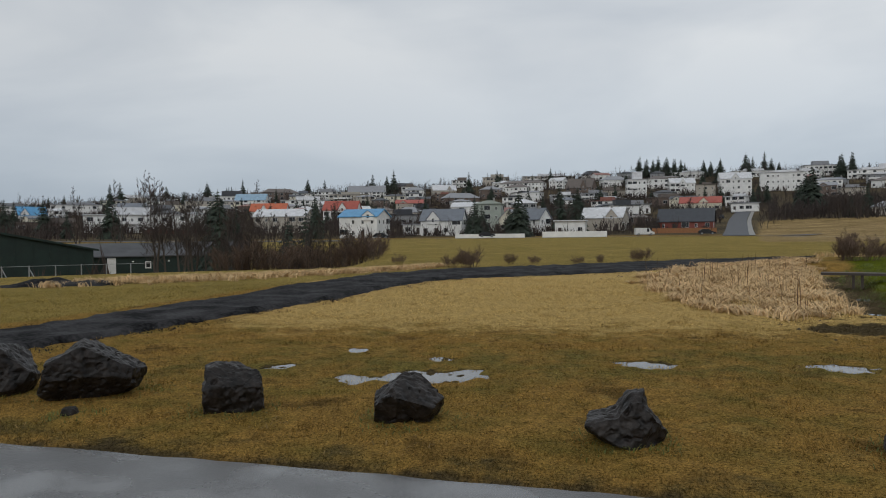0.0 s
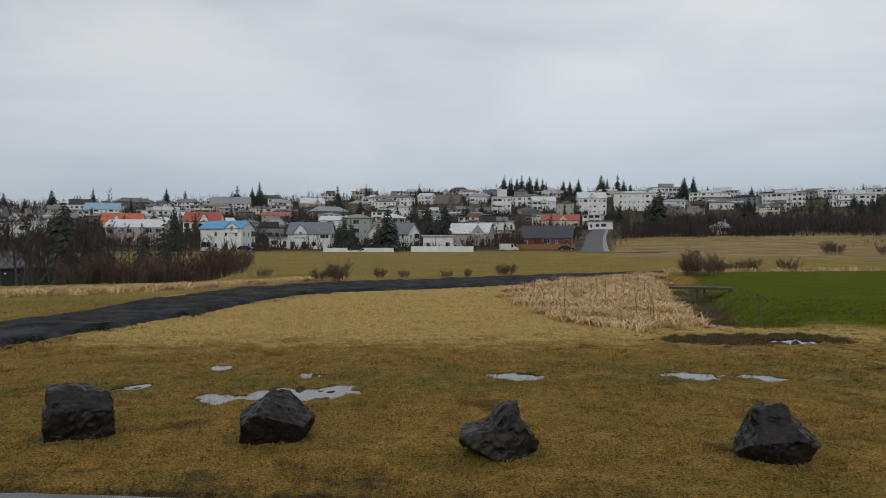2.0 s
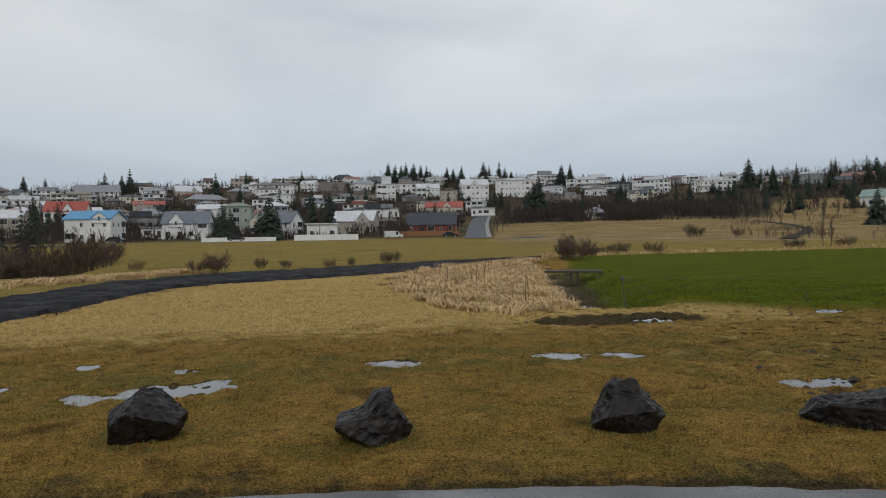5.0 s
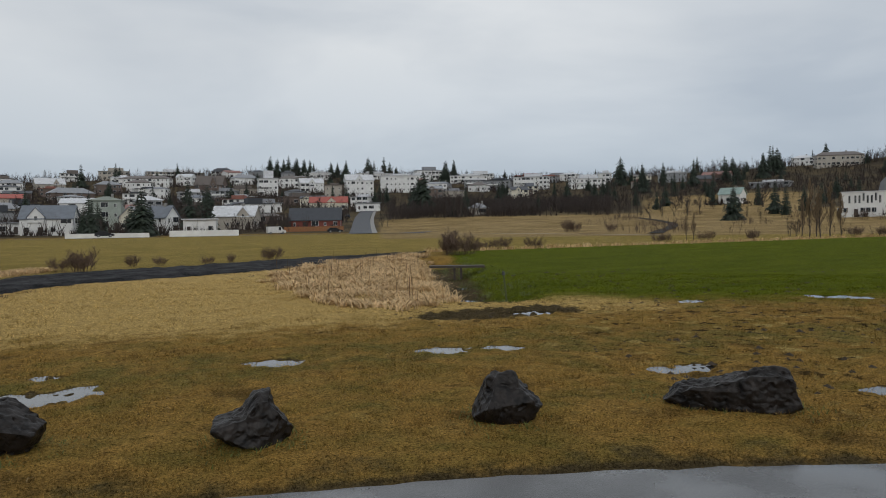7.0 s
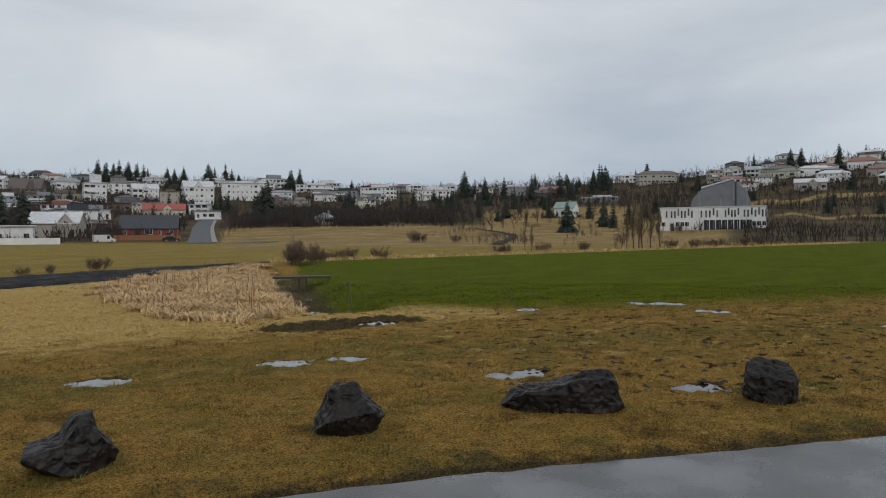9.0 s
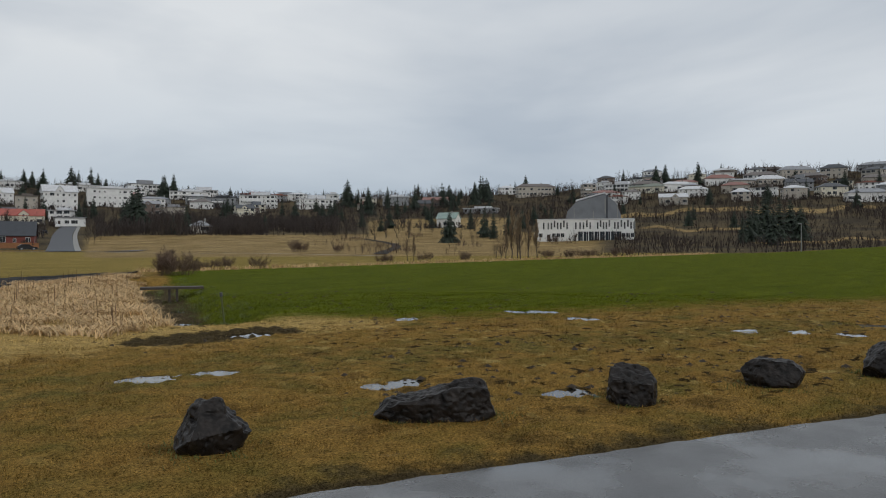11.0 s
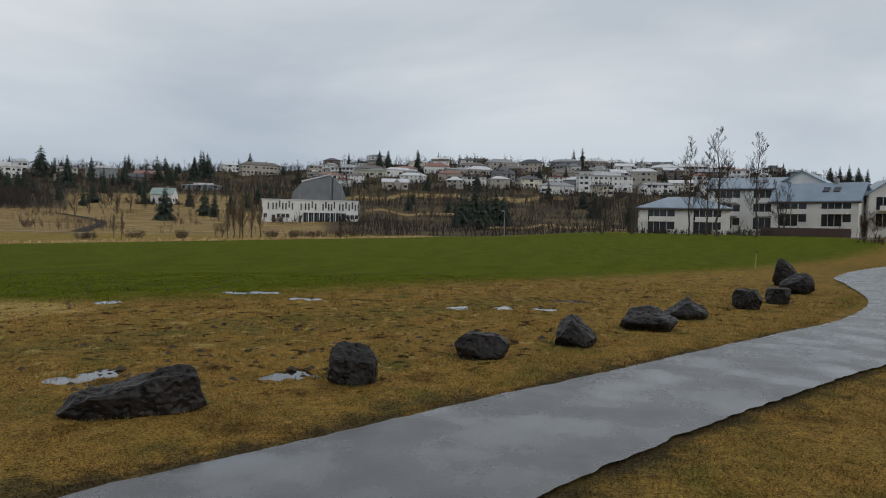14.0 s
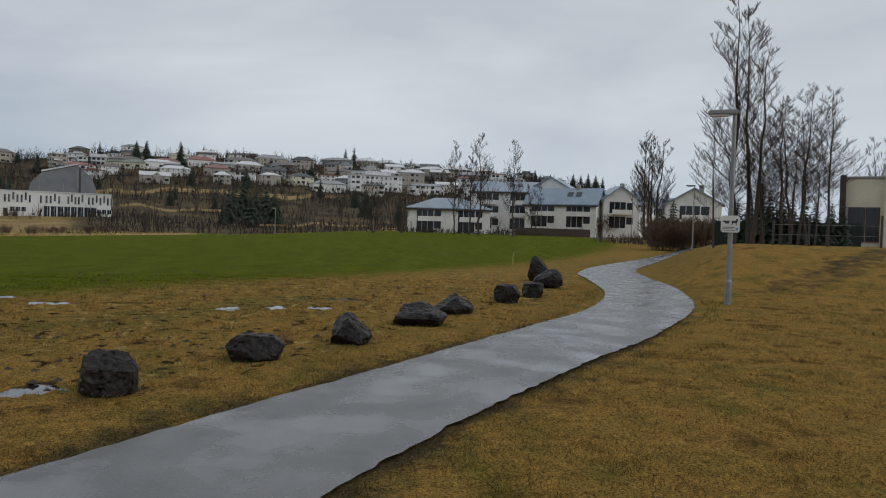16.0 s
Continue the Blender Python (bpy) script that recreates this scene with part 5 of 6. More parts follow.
def green_hall():
    e = thing("green_hall", pose(-47.2, 68.6, -2.7, 0, 0, 33), "dark green clad hall with its low gable to the park", "hall")
    bm = bmesh.new()
    prism(bm, [(-11.8, -1.5), (11.8, -1.5), (11.8, 2.9), (0, 5.4), (-11.8, 2.9)], -3, 14)
    bmesh.ops.recalc_face_normals(bm, faces=bm.faces)
    part("wall", bm, GREENCLAD, e)
    bm = bmesh.new()
    prism(bm, [(-12.3, 2.8), (0, 5.4), (12.3, 2.8), (12.3, 2.98), (0, 5.6), (-12.3, 2.98)], -3.4, 14.3)
    bmesh.ops.recalc_face_normals(bm, faces=bm.faces)
    part("roof", bm, GREENCLAD, e)
    for k in range(16):
        bm = bmesh.new()
        box(bm, -11.6 + k * 1.5, -11.5 + k * 1.5, -3.06, -2.99, -1.4, 2.8 + 2.4 * (1 - abs(-11.5 + k * 1.5) / 11.8))
        part("cladding_batten", bm, GREENCLAD, e)


green_hall()


def mesh_fence():
    """Posts with struts and wires along the yard."""
    e = thing("wire_fence", pose(0, 0, 0), "grey steel wire fence with leaning struts round the yard", "fence")
    for k in range(8):
        az = radians(-33.5 + k * 1.62)
        x, y = 64 * math.sin(az), 64 * math.cos(az)
        z = up(x, y)
        bm = bmesh.new()
        tube(bm, [(x, y, z - 0.3), (x, y, z + 1.9)], [0.05, 0.045], 6)
        p = part("post", bm, STEEL, e)
        if k < 3:
            bm = bmesh.new()
            tube(bm, [(x, y, z + 1.7), (x + 1.1, y - 0.2, z - 0.1)], [0.04, 0.04], 6)
            part("strut", bm, STEEL, p)
    pts = [(64 * math.sin(radians(-33.5 + k * 0.81)), 64 * math.cos(radians(-33.5 + k * 0.81))) for k in range(15)]
    for lift in (0.25, 1.0, 1.85):
        bm = bmesh.new()
        tube(bm, [(x, y, up(x, y) + lift) for x, y in pts], [0.02] * len(pts), 4)
        part("wire", bm, STEEL, e)


mesh_fence()


def earth_mound(x, y, a, b, tall, turn):
    verts, faces = [], []
    n, m = 40, 14
    for j in range(m):
        for i in range(n):
            u, t = j / (m - 1), 2 * math.pi * i / n
            px, py = math.cos(t) * a * u, math.sin(t) * b * u
            q = (1 - u * u) * tall * (1 + 0.7 * noise.noise((px * 1.2, py * 1.2, 7))) + 0.12 * noise.noise((px * 3, py * 3, 1)) * (1 - u)
            verts.append((px, py, q - 0.06 * u))
    for j in range(m - 1):
        for i in range(n):
            faces.append((j * n + i, (j + 1) * n + i, (j + 1) * n + (i + 1) % n, j * n + (i + 1) % n))
    ob = mesh_of("earth_mound", verts, faces, GRIT, shade=True)
    ob.matrix_world = pose(x, y, up(x, y), 0, 0, turn)
    return tagged(ob, "low heap of dark dug earth by the yard", "mound")


earth_mound(-12.4, 23.0, 2.3, 0.9, 0.22, 15)


# ---- vehicles ----
def car(x, y, turn, paint, label, van=False):
    e = thing("van" if van else "car", pose(x, y, up(x, y) + 0.28, 0, 0, turn), label, "van" if van else "car")
    L, W, H = (4.9, 1.9, 2.0) if van else (4.3, 1.75, 1.45)
    bm = bmesh.new()
    if van:
        out = [(-L / 2, 0.3), (L / 2, 0.3), (L / 2, 0.95), (L / 2 - 0.8, 1.15), (L / 2 - 1.4, H), (-L / 2, H)]
    else:
        out = [(-L / 2, 0.3), (L / 2, 0.3), (L / 2, 0.72), (L / 2 - 1.1, 0.92), (L / 2 - 1.8, H), (-L / 2 + 0.9, H), (-L / 2 + 0.2, 0.95), (-L / 2, 0.9)]
    prism(bm, out, -W / 2, W / 2)
    bmesh.ops.recalc_face_normals(bm, faces=bm.faces)
    bmesh.ops.bevel(bm, geom=bm.edges[:], offset=0.06, segments=2, affect="EDGES")
    part("body", bm, paint, e)
    for s in (-1, 1):
        bm = bmesh.new()
        x0 = 0.5 if van else -L / 2 + 0.75
        x1 = L / 2 - 1.35 if van else L / 2 - 1.75
        box(bm, x0, x1, s * W / 2 - 0.01, s * W / 2 + 0.012, 0.98, H - 0.14)
        part("window", bm, GLASS, e)
        for u in (-L / 2 + 0.8, L / 2 - 0.85):
            bm = bmesh.new()
            bmesh.ops.create_cone(bm, cap_ends=True, segments=18, radius1=0.32, radius2=0.32, depth=0.2, matrix=pose(u, s * (W / 2 - 0.06), 0.32, 90, 0, 0))
            t = part("wheel", bm, ROOF["dark"], e)
            bm = bmesh.new()
            bmesh.ops.create_cone(bm, cap_ends=True, segments=14, radius1=0.19, radius2=0.17, depth=0.04, matrix=pose(u, s * (W / 2 + 0.05), 0.32, 90, 0, 0))
            part("rim", bm, STEEL, t)


DARKPAINT = material("dark_car_paint", (0.02, 0.022, 0.026), None, 0.25, 3, 0.0)
WHITEPAINT = material("white_car_paint", (0.70, 0.70, 0.69), None, 0.25, 3, 0.0)
car(52.5, 187, -2, WHITEPAINT, "white delivery van parked by the road", True)
car(11.5, 190, 0, DARKPAINT, "dark car parked by the road")
car(-16.5, 188.5, 2, DARKPAINT, "black car parked by the road")
car(113, 290, 65, DARKPAINT, "dark car parked in the climbing street")
car(132, 325, 65, WHITEPAINT, "white car parked in the climbing street")
car(70, 190, -10, DARKPAINT, "dark car parked before a red house")


# ---- street lamps, sign, bridge, posts ----
def street_lamp(x, y, tall, reach, turn, label="grey steel park lamp with a flat head"):
    e = thing("street_lamp", pose(x, y, up(x, y), 0, 0, turn), label, "street lamp", "park lamps")
    bm = bmesh.new()
    tube(bm, [(0, 0, -0.3), (0, 0, 0.55), (0, 0, 0.6), (0, 0, tall)], [0.075, 0.075, 0.06, 0.045], 14)
    part("pole", bm, STEEL, e)
    bm = bmesh.new()
    box(bm, -reach, 0.1, -0.11, 0.11, tall - 0.02, tall + 0.10)
    bmesh.ops.bevel(bm, geom=bm.edges[:], offset=0.03, segments=2, affect="EDGES")
    hd = part("lamp_head", bm, WALL["grey"], e)
    bm = bmesh.new()
    box(bm, -reach + 0.05, -0.12, -0.09, 0.09, tall - 0.05, tall - 0.021)
    part("diffuser", bm, FRAME, hd)
    return e


street_lamp(17.35, -6.88, 4.55, 0.60, -112)
street_lamp(63.4, -22.4, 5.6, 0.7, -110)
street_lamp(114.2, -30.7, 7.4, 0.8, -105)
street_lamp(118.0, 27.0, 4.2, 0.5, -77)


def dog_sign():
    e = thing("notice_sign", pose(17.27, -6.84, 1.73, 0, 0, -111.5), "small white notice sign with black pictograms on a lamp pole", "sign")
    bm = bmesh.new()
    box(bm, -0.21, 0.21, -0.012, 0.0, 0, 0.40)
    bmesh.ops.bevel(bm, geom=[d for d in bm.edges if abs(d.verts[0].co.y - d.verts[1].co.y) > 0.005], offset=0.03, segments=3, affect="EDGES")
    part("plate", bm, WALL["white"], e)
    ink = ROOF["dark"]
    for n, (x0, x1, z0, z1) in enumerate(((-0.16, -0.02, 0.24, 0.28), (-0.12, -0.03, 0.21, 0.24), (0.03, 0.15, 0.22, 0.28), (0.12, 0.17, 0.26, 0.32), (0.03, 0.05, 0.17, 0.22), (0.12, 0.14, 0.17, 0.22),
                                       (-0.17, 0.10, 0.115, 0.13), (-0.17, 0.06, 0.08, 0.092), (-0.17, 0.10, 0.045, 0.057), (0.12, 0.17, 0.05, 0.11))):
        bm = bmesh.new()
        box(bm, x0, x1, -0.018, -0.0125, z0, z1)
        part("printed_bar", bm, ink if n < 9 else ROOF["blue"], e)
    for x in (-0.05, 0.05):
        bm = bmesh.new()
        tube(bm, [(x, 0.0, 0.3), (x, 0.08, 0.3)], [0.012, 0.012], 8)
        part("bracket", bm, STEEL, e)


dog_sign()


def footbridge():
    a, b = Vector((12.45, 23.83, 0.12)), Vector((14.25, 22.8, 0.06))
    d = b - a
    e = thing("footbridge", pose(a.x, a.y, a.z, 0, 0, math.degrees(math.atan2(d.y, d.x))), "narrow dark plank footbridge over the muddy ditch", "footbridge")
    L = d.length
    for k in range(3):
        bm = bmesh.new()
        box(bm, 0, L, -0.3 + k * 0.2, -0.115 + k * 0.2, -0.09, -0.01)
        part("plank", bm, DARKWOOD, e)
    for x in (0.9, 1.15):
        bm = bmesh.new()
        box(bm, x, x + 0.08, -0.2, 0.2, -0.75, -0.09)
        part("post", bm, DARKWOOD, e)


footbridge()


def stake(x, y, tall, lean, mat, label):
    e = thing("marker_stake", pose(x, y, up(x, y), 0, lean, -33), label, "stake")
    bm = bmesh.new()
    tube(bm, [(0, 0, -0.2), (0, 0, tall)], [0.022, 0.02], 8)
    part("shaft", bm, mat, e)
    bm = bmesh.new()
    tube(bm, [(0, 0, tall), (0, 0, tall + 0.08)], [0.035, 0.03], 8)
    part("cap", bm, ROOF["dark"], e)


stake(8.3, 12.45, 0.62, -6, material("green_painted_wood", (0.07, 0.09, 0.025), None, 0.7, 8), "leaning green stake with a black cap by the ditch")
stake(35.4, -3.6, 0.7, 4, material("yellow_plastic", (0.35, 0.36, 0.10), None, 0.5, 8), "short yellowish stake standing on the field")


def field_fence():
    e = thing("post_fence", pose(0, 0, 0), "thin dark posts with wire along the grassy rise", "fence")
    spots = [(radians(a), 36.0, h) for a, h in ((114.8, 1.1), (117.1, 1.2), (118.3, 1.2), (121.5, 1.4), (124.0, 1.4))]
    tops = []
    for a, r, h in spots:
        x, y = r * math.sin(a), r * math.cos(a)
        z = up(x, y)
        bm = bmesh.new()
        tube(bm, [(x, y, z - 0.2), (x, y, z + h)], [0.05, 0.045], 8)
        part("post", bm, DARKWOOD, e)
        tops.append((x, y, z))
    for lift in (0.5, 0.95):
        bm = bmesh.new()
        tube(bm, [(x, y, z + lift) for x, y, z in tops], [0.006] * len(tops), 4)
        part("wire", bm, STEEL, e)


field_fence()


def pavilion():
    """A beige building at the edge of the park with a glazed door and a window."""
    e = thing("pavilion", pose(55.2, -33.6, 1.4, 0, 0, -120), "beige rendered flat-roofed building with dark glazed doors", "building")
    bm = bmesh.new()
    box(bm, -2.1, 0.4, -2.5, 6, -1, 5.1)
    part("wall", bm, WALL["cream"], e)
    bm = bmesh.new()
    box(bm, 0.4, 9.0, -3.4, 6, -1, 5.9)
    part("wing", bm, WALL["cream"], e)
    bm = bmesh.new()
    box(bm, -2.5, -2.1, -2.9, -1.4, -1, 5.35)
    part("side_wall", bm, DARKWOOD, e, "dark timber-clad end wall")
    bm = bmesh.new()
    box(bm, -2.15, 0.4, -2.6, 6.1, 5.1, 5.25)
    part("roof", bm, ROOF["grey"], e)
    bm = bmesh.new()
    box(bm, 0.34, 9.1, -3.5, 6.1, 5.9, 6.05)
    part("roof", bm, ROOF["grey"], e)
    for x, y0, w, h, z in ((-1.9, -2.5, 1.1, 2.6, 0.35), (-0.75, -2.5, 0.9, 2.6, 0.35), (2.0, -3.4, 2.4, 3.0, 0.35)):
        ob = new("window", window_mesh(w, h))
        ob.data.materials[0] = DARKWOOD
        ob.parent = e
        ob.matrix_basis = pose(x, y0, z)


pavilion()

# ---- trees ----
rng = random.Random(11)
SPRUCES = [spruce(s, 10, w) for s, w in ((1, 2.6), (2, 3.3), (3, 2.2), (4, 2.9))]
BARES = [bare_tree(s, 9, f, u + 0.2, 0.013) for s, f, u in ((1, 1, 0.7), (2, 2, 0.8), (3, 2, 0.6))]
TALLS = [bare_tree(s, 12, 1, 0.85, 0.012, label="tall slender leafless tree with steep branches", start=0.16, spread=0.27, girth=0.011, limbs=36, lean=0.02) for s in (21, 22)]
FORKED = [bare_tree(31, 12, 2, 0.6, 0.008, label="tall forked leafless tree with fine twigs", start=0.3, spread=0.24, girth=0.012, limbs=40)]
SPREADING = [bare_tree(s, 9, f, 0.5, 0.008, label="leafless spreading tree with fine upturned twigs", start=0.25, spread=0.34, girth=0.011, limbs=40) for s, f in ((41, 1), (42, 1), (43, 2))]
POPLARS = [bare_tree(s, 9, 1, 2.0, 0.03, PALETWIG, "pale leafless poplar with upright twigs", start=0.1) for s in (51, 52)]
SHRUBS = [shrub(s, 2.0, w) for s, w in ((1, 1.6), (2, 2.2), (3, 1.2))]
FAR = [bare_tree(s, 9, f, u, 0.05, depth=2, girth=0.011, limbs=17, label="leafless brown tree among the houses") for s, f, u in ((61, 2, 0.9), (62, 3, 0.7), (63, 1, 1.0), (64, 2, 1.2))]
NATIVE = {id(p): h for group, h in ((SPRUCES, 10), (BARES, 9), (TALLS, 12), (FORKED, 12), (SPREADING, 9), (POPLARS, 9), (SHRUBS, 2), (FAR, 9)) for p in group}
PLACED = set()


def grow(kinds, x, y, tall, k):
    p = kinds[k % len(kinds)]
    s = max(tall, 0.5) / NATIVE[id(p)]
    size = (s * (0.85 + 0.3 * ((k * 37) % 10) / 10),) * 2 + (s,)
    m = Matrix.LocRotScale((x, y, up(x, y)), Euler((0, 0, k * 1.7)), size)
    if id(p) not in PLACED:
        PLACED.add(id(p))
        p.matrix_basis = m
        return p
    return copy_thing(p, m @ Matrix.Diagonal((1 / p.scale.x, 1 / p.scale.y, 1 / p.scale.z, 1)))


for k, (x, y, tall) in enumerate([
    (-166.3, 595.3, 16.4), (-199.8, 607.0, 16.4), (-180.9, 612.9, 11.8), (-237.6, 510.5, 18.9), (-239.4, 530.6, 19.2), (-230.1, 596.2, 13.9),
    (-41.9, 233.3, 13.5), (-80.5, 392.9, 11.2), (-21.6, 68.7, 8.4), (-15.4, 70.4, 6.4), (-13.7, 70.7, 7.7), (-56.4, 577.3, 18.2),
    (-40.0, 584.7, 20.6), (-45.7, 587.2, 16.1), (10.3, 235.8, 11.9), (12.6, 234.7, 9.6), (22.3, 221.9, 11.2), (20.6, 222.0, 8.9),
    (44.7, 586.3, 16.1), (20.3, 553.6, 18.3), (60.9, 374.1, 17.1), (66.1, 351.8, 14.4), (162.3, 588.0, 18.0), (167.2, 585.6, 16.1),
    (178.6, 592.6, 17.2), (184.7, 589.7, 16.2), (190.7, 586.7, 15.1), (194.6, 584.4, 14.2), (209.6, 574.9, 13.5), (214.1, 571.2, 12.6),
]):
    grow(SPRUCES, x, y, tall, k)
for k, (x, y, tall) in enumerate([
    (222.9, 574.2, 14.5), (249.3, 588.3, 18.8), (254.0, 586.3, 15.8), (262.1, 582.7, 19.2), (266.7, 580.6, 14.6), (286.0, 512.6, 18.5),
    (292.1, 509.1, 19.2), (158.1, 306.5, 20.3), (160.6, 316.5, 17.7), (155.8, 311.1, 14.2), (161.8, 327.1, 12.8), (-166.5, 271.0, 13.5),
    (-180.3, 300.1, 13.0), (-118.3, 628.0, 16.4), (-103.9, 630.5, 14.2), (294.5, 530.6, 16.3), (303.8, 531.1, 17.9), (373.2, 402.5, 21.6),
    (376.8, 395.0, 13.7), (379.5, 386.8, 16.2), (415.8, 344.4, 18.0), (417.6, 339.0, 16.6), (461.3, 339.7, 20.2), (459.8, 346.7, 15.5),
    (462.5, 334.7, 15.3), (536.0, 347.6, 18.2), (515.1, 344.9, 11.3), (445.7, 249.8, 13.2), (535.0, 226.4, 15.6), (534.6, 219.4, 16.3),
]):
    grow(SPRUCES, x, y, tall, k)
for k, (x, y, tall) in enumerate([
    (557.6, 201.6, 15.1), (168.5, 136.6, 10.1), (203.4, 145.1, 10.0), (209.6, 153.6, 11.4), (154.9, 299.2, 19.6), (153.1, 301.2, 16.5),
    (401.0, 350.9, 11.6), (399.1, 357.6, 7.5), (313.5, 270.2, 8.7), (282.0, 315.1, 13.3), (269.6, 306.1, 10.6), (281.0, 308.0, 9.2),
    (227.0, 155.0, 9.7), (505.7, 214.4, 18.9), (510.3, 208.6, 19.1), (523.0, 189.7, 19.0), (448.5, 332.4, 21.8), (452.0, 329.4, 19.6),
    (633.7, 84.3, 18.0), (634.7, 76.9, 19.6), (205.1, 58.5, 11.7), (223.2, 60.8, 12.7), (196.0, 50.1, 12.1), (188.4, 55.3, 10.2),
    (221.8, 53.9, 11.7), (201.0, 46.3, 9.9), (179.3, 54.1, 7.8), (171.4, 45.2, 8.6), (587.8, -121.5, 14.6), (586.6, -127.3, 13.8),
]):
    grow(SPRUCES, x, y, tall, k)
for k, (x, y, tall) in enumerate([
    (589.0, -115.7, 13.5), (590.2, -109.7, 12.4), (585.3, -133.0, 13.1), (47.7, -21.3, 4.2), (47.5, -21.8, 3.8), (47.2, -22.5, 3.5),
    (46.9, -23.0, 3.6), (81.1, -26.4, 5.6), (48.0, -20.7, 3.6), (81.5, -25.2, 4.9), (45.6, -25.6, 3.3), (46.6, -23.6, 3.3),
    (48.3, -20.0, 3.1), (45.9, -25.0, 2.9), (46.3, -24.2, 3.1),
]):
    grow(SPRUCES, x, y, tall, k)
for k, (x, y, tall) in enumerate([
    (104.3, -2.1, 13.5), (104.1, -5.8, 14.8), (104.2, -4.4, 12.0), (103.7, -10.6, 14.1), (42.8, -17.5, 14.7),
]):
    grow(TALLS, x, y, tall, k)
for k, (x, y, tall) in enumerate([
    (120.2, -35.2, 17.3), (103.9, 9.6, 7.4), (104.2, 5.5, 6.9), (103.8, 10.5, 6.4), (119.2, -15.8, 8.4), (-18.8, 46.4, 6.1),
    (-18.3, 46.6, 6.0), (-17.4, 46.9, 5.4), (-18.9, 53.8, 6.3), (-18.1, 54.1, 5.3), (-14.7, 47.8, 4.4), (-15.8, 54.8, 5.0),
    (-14.6, 55.2, 4.8), (-12.3, 48.5, 3.9), (-13.3, 48.2, 4.4), (-14.3, 48.0, 4.9), (-8.9, 49.2, 3.9), (-8.2, 49.4, 3.7),
    (-7.4, 49.5, 3.3), (-6.6, 49.6, 3.0), (-11.2, 55.9, 4.7), (-5.8, 49.7, 2.6), (-12.9, 55.6, 5.0), (-9.3, 49.2, 3.1),
    (-7.8, 49.4, 2.8), (-7.7, 56.5, 3.0), (-17.4, 54.4, 4.8), (-19.3, 53.7, 5.8), (61.4, 42.8, 1.8), (66.0, 46.7, 2.2),
]):
    grow(BARES, x, y, tall, k)
for k, (x, y, tall) in enumerate([
    (120.4, -34.5, 17.4), (120.1, -35.6, 16.4), (106.5, -66.0, 17.0),
]):
    grow(BARES, x, y, tall, k)
for k, (x, y, tall) in enumerate([
    (-213.1, 505.0, 27.0), (-205.0, 502.9, 26.9), (-233.0, 509.3, 21.7), (-73.8, 144.3, 11.4), (-68.4, 150.2, 11.1), (-133.7, 241.5, 14.3),
    (-284.2, 550.0, 15.6), (-59.1, 559.9, 14.1), (-160.5, 618.6, 16.7), (174.5, 174.6, 8.9), (182.9, 188.8, 8.1), (189.9, 172.9, 9.0),
    (191.6, 180.0, 8.7), (190.2, 184.4, 8.1), (202.4, 178.6, 8.4), (176.9, 138.8, 3.8), (178.2, 135.5, 4.3), (183.8, 199.0, 6.8),
    (188.6, 210.8, 7.1), (185.5, 196.1, 6.2), (173.2, 177.4, 5.4), (185.9, 214.5, 7.6), (100.7, 222.1, 8.5), (99.5, 223.8, 7.9),
    (115.4, 249.5, 6.2), (141.8, 262.0, 11.9), (144.8, 258.0, 13.0), (143.2, 246.3, 12.3), (139.4, 251.9, 9.8), (146.3, 256.1, 10.0),
]):
    grow(FAR, x, y, tall, k)
for k, (x, y, tall) in enumerate([
    (140.8, 264.8, 9.2), (149.1, 252.1, 8.4),
]):
    grow(FAR, x, y, tall, k)
for k, (x, y, tall) in enumerate([
    (-5.1, 49.8, 2.2), (-6.4, 56.7, 2.4), (-6.2, 49.6, 2.5), (-7.0, 49.5, 2.2), (-11.9, 48.6, 2.6), (-13.3, 48.2, 2.8),
    (-14.4, 47.9, 2.4), (-11.2, 48.8, 2.4), (-11.6, 55.8, 3.0), (-8.5, 49.3, 2.3), (-8.6, 56.4, 2.5), (-9.4, 49.2, 2.2),
    (-12.6, 48.4, 2.2), (1.1, 31.7, 1.1), (0.9, 31.8, 0.9), (0.2, 31.9, 0.7), (-2.4, 36.0, 0.6), (3.1, 34.7, 0.6),
    (4.2, 34.3, 0.5), (6.2, 33.9, 0.5), (7.5, 34.8, 0.5), (10.1, 36.9, 0.8), (9.8, 37.0, 0.6), (20.2, 35.9, 1.6),
    (19.8, 34.1, 1.4), (20.8, 35.1, 1.1), (19.3, 34.5, 1.2), (26.4, 39.8, 1.0), (29.1, 39.9, 1.0), (87.5, 109.1, 2.8),
]):
    grow(SHRUBS, x, y, tall, k)
for k, (x, y, tall) in enumerate([
    (88.0, 107.4, 2.4), (25.7, 40.6, 0.8), (24.1, 39.4, 0.7), (91.7, 101.7, 1.9), (50.5, 43.9, 1.1), (52.1, 40.3, 1.1),
    (45.3, 43.6, 0.9), (44.8, 44.1, 0.8), (85.3, 41.5, 1.4), (76.8, 40.6, 1.3), (76.2, 41.7, 1.3), (70.4, 39.8, 1.2),
    (69.3, 41.8, 1.2), (94.2, 43.8, 1.6), (71.4, -23.8, 3.9), (71.2, -24.6, 3.5), (70.9, -25.4, 3.0), (72.0, -22.0, 3.7),
    (71.8, -22.8, 4.1), (70.5, -26.3, 3.1), (70.3, -27.0, 2.7), (135.0, -30.2, 5.2), (134.8, -31.2, 4.3), (70.7, -25.8, 3.6),
]):
    grow(SHRUBS, x, y, tall, k)
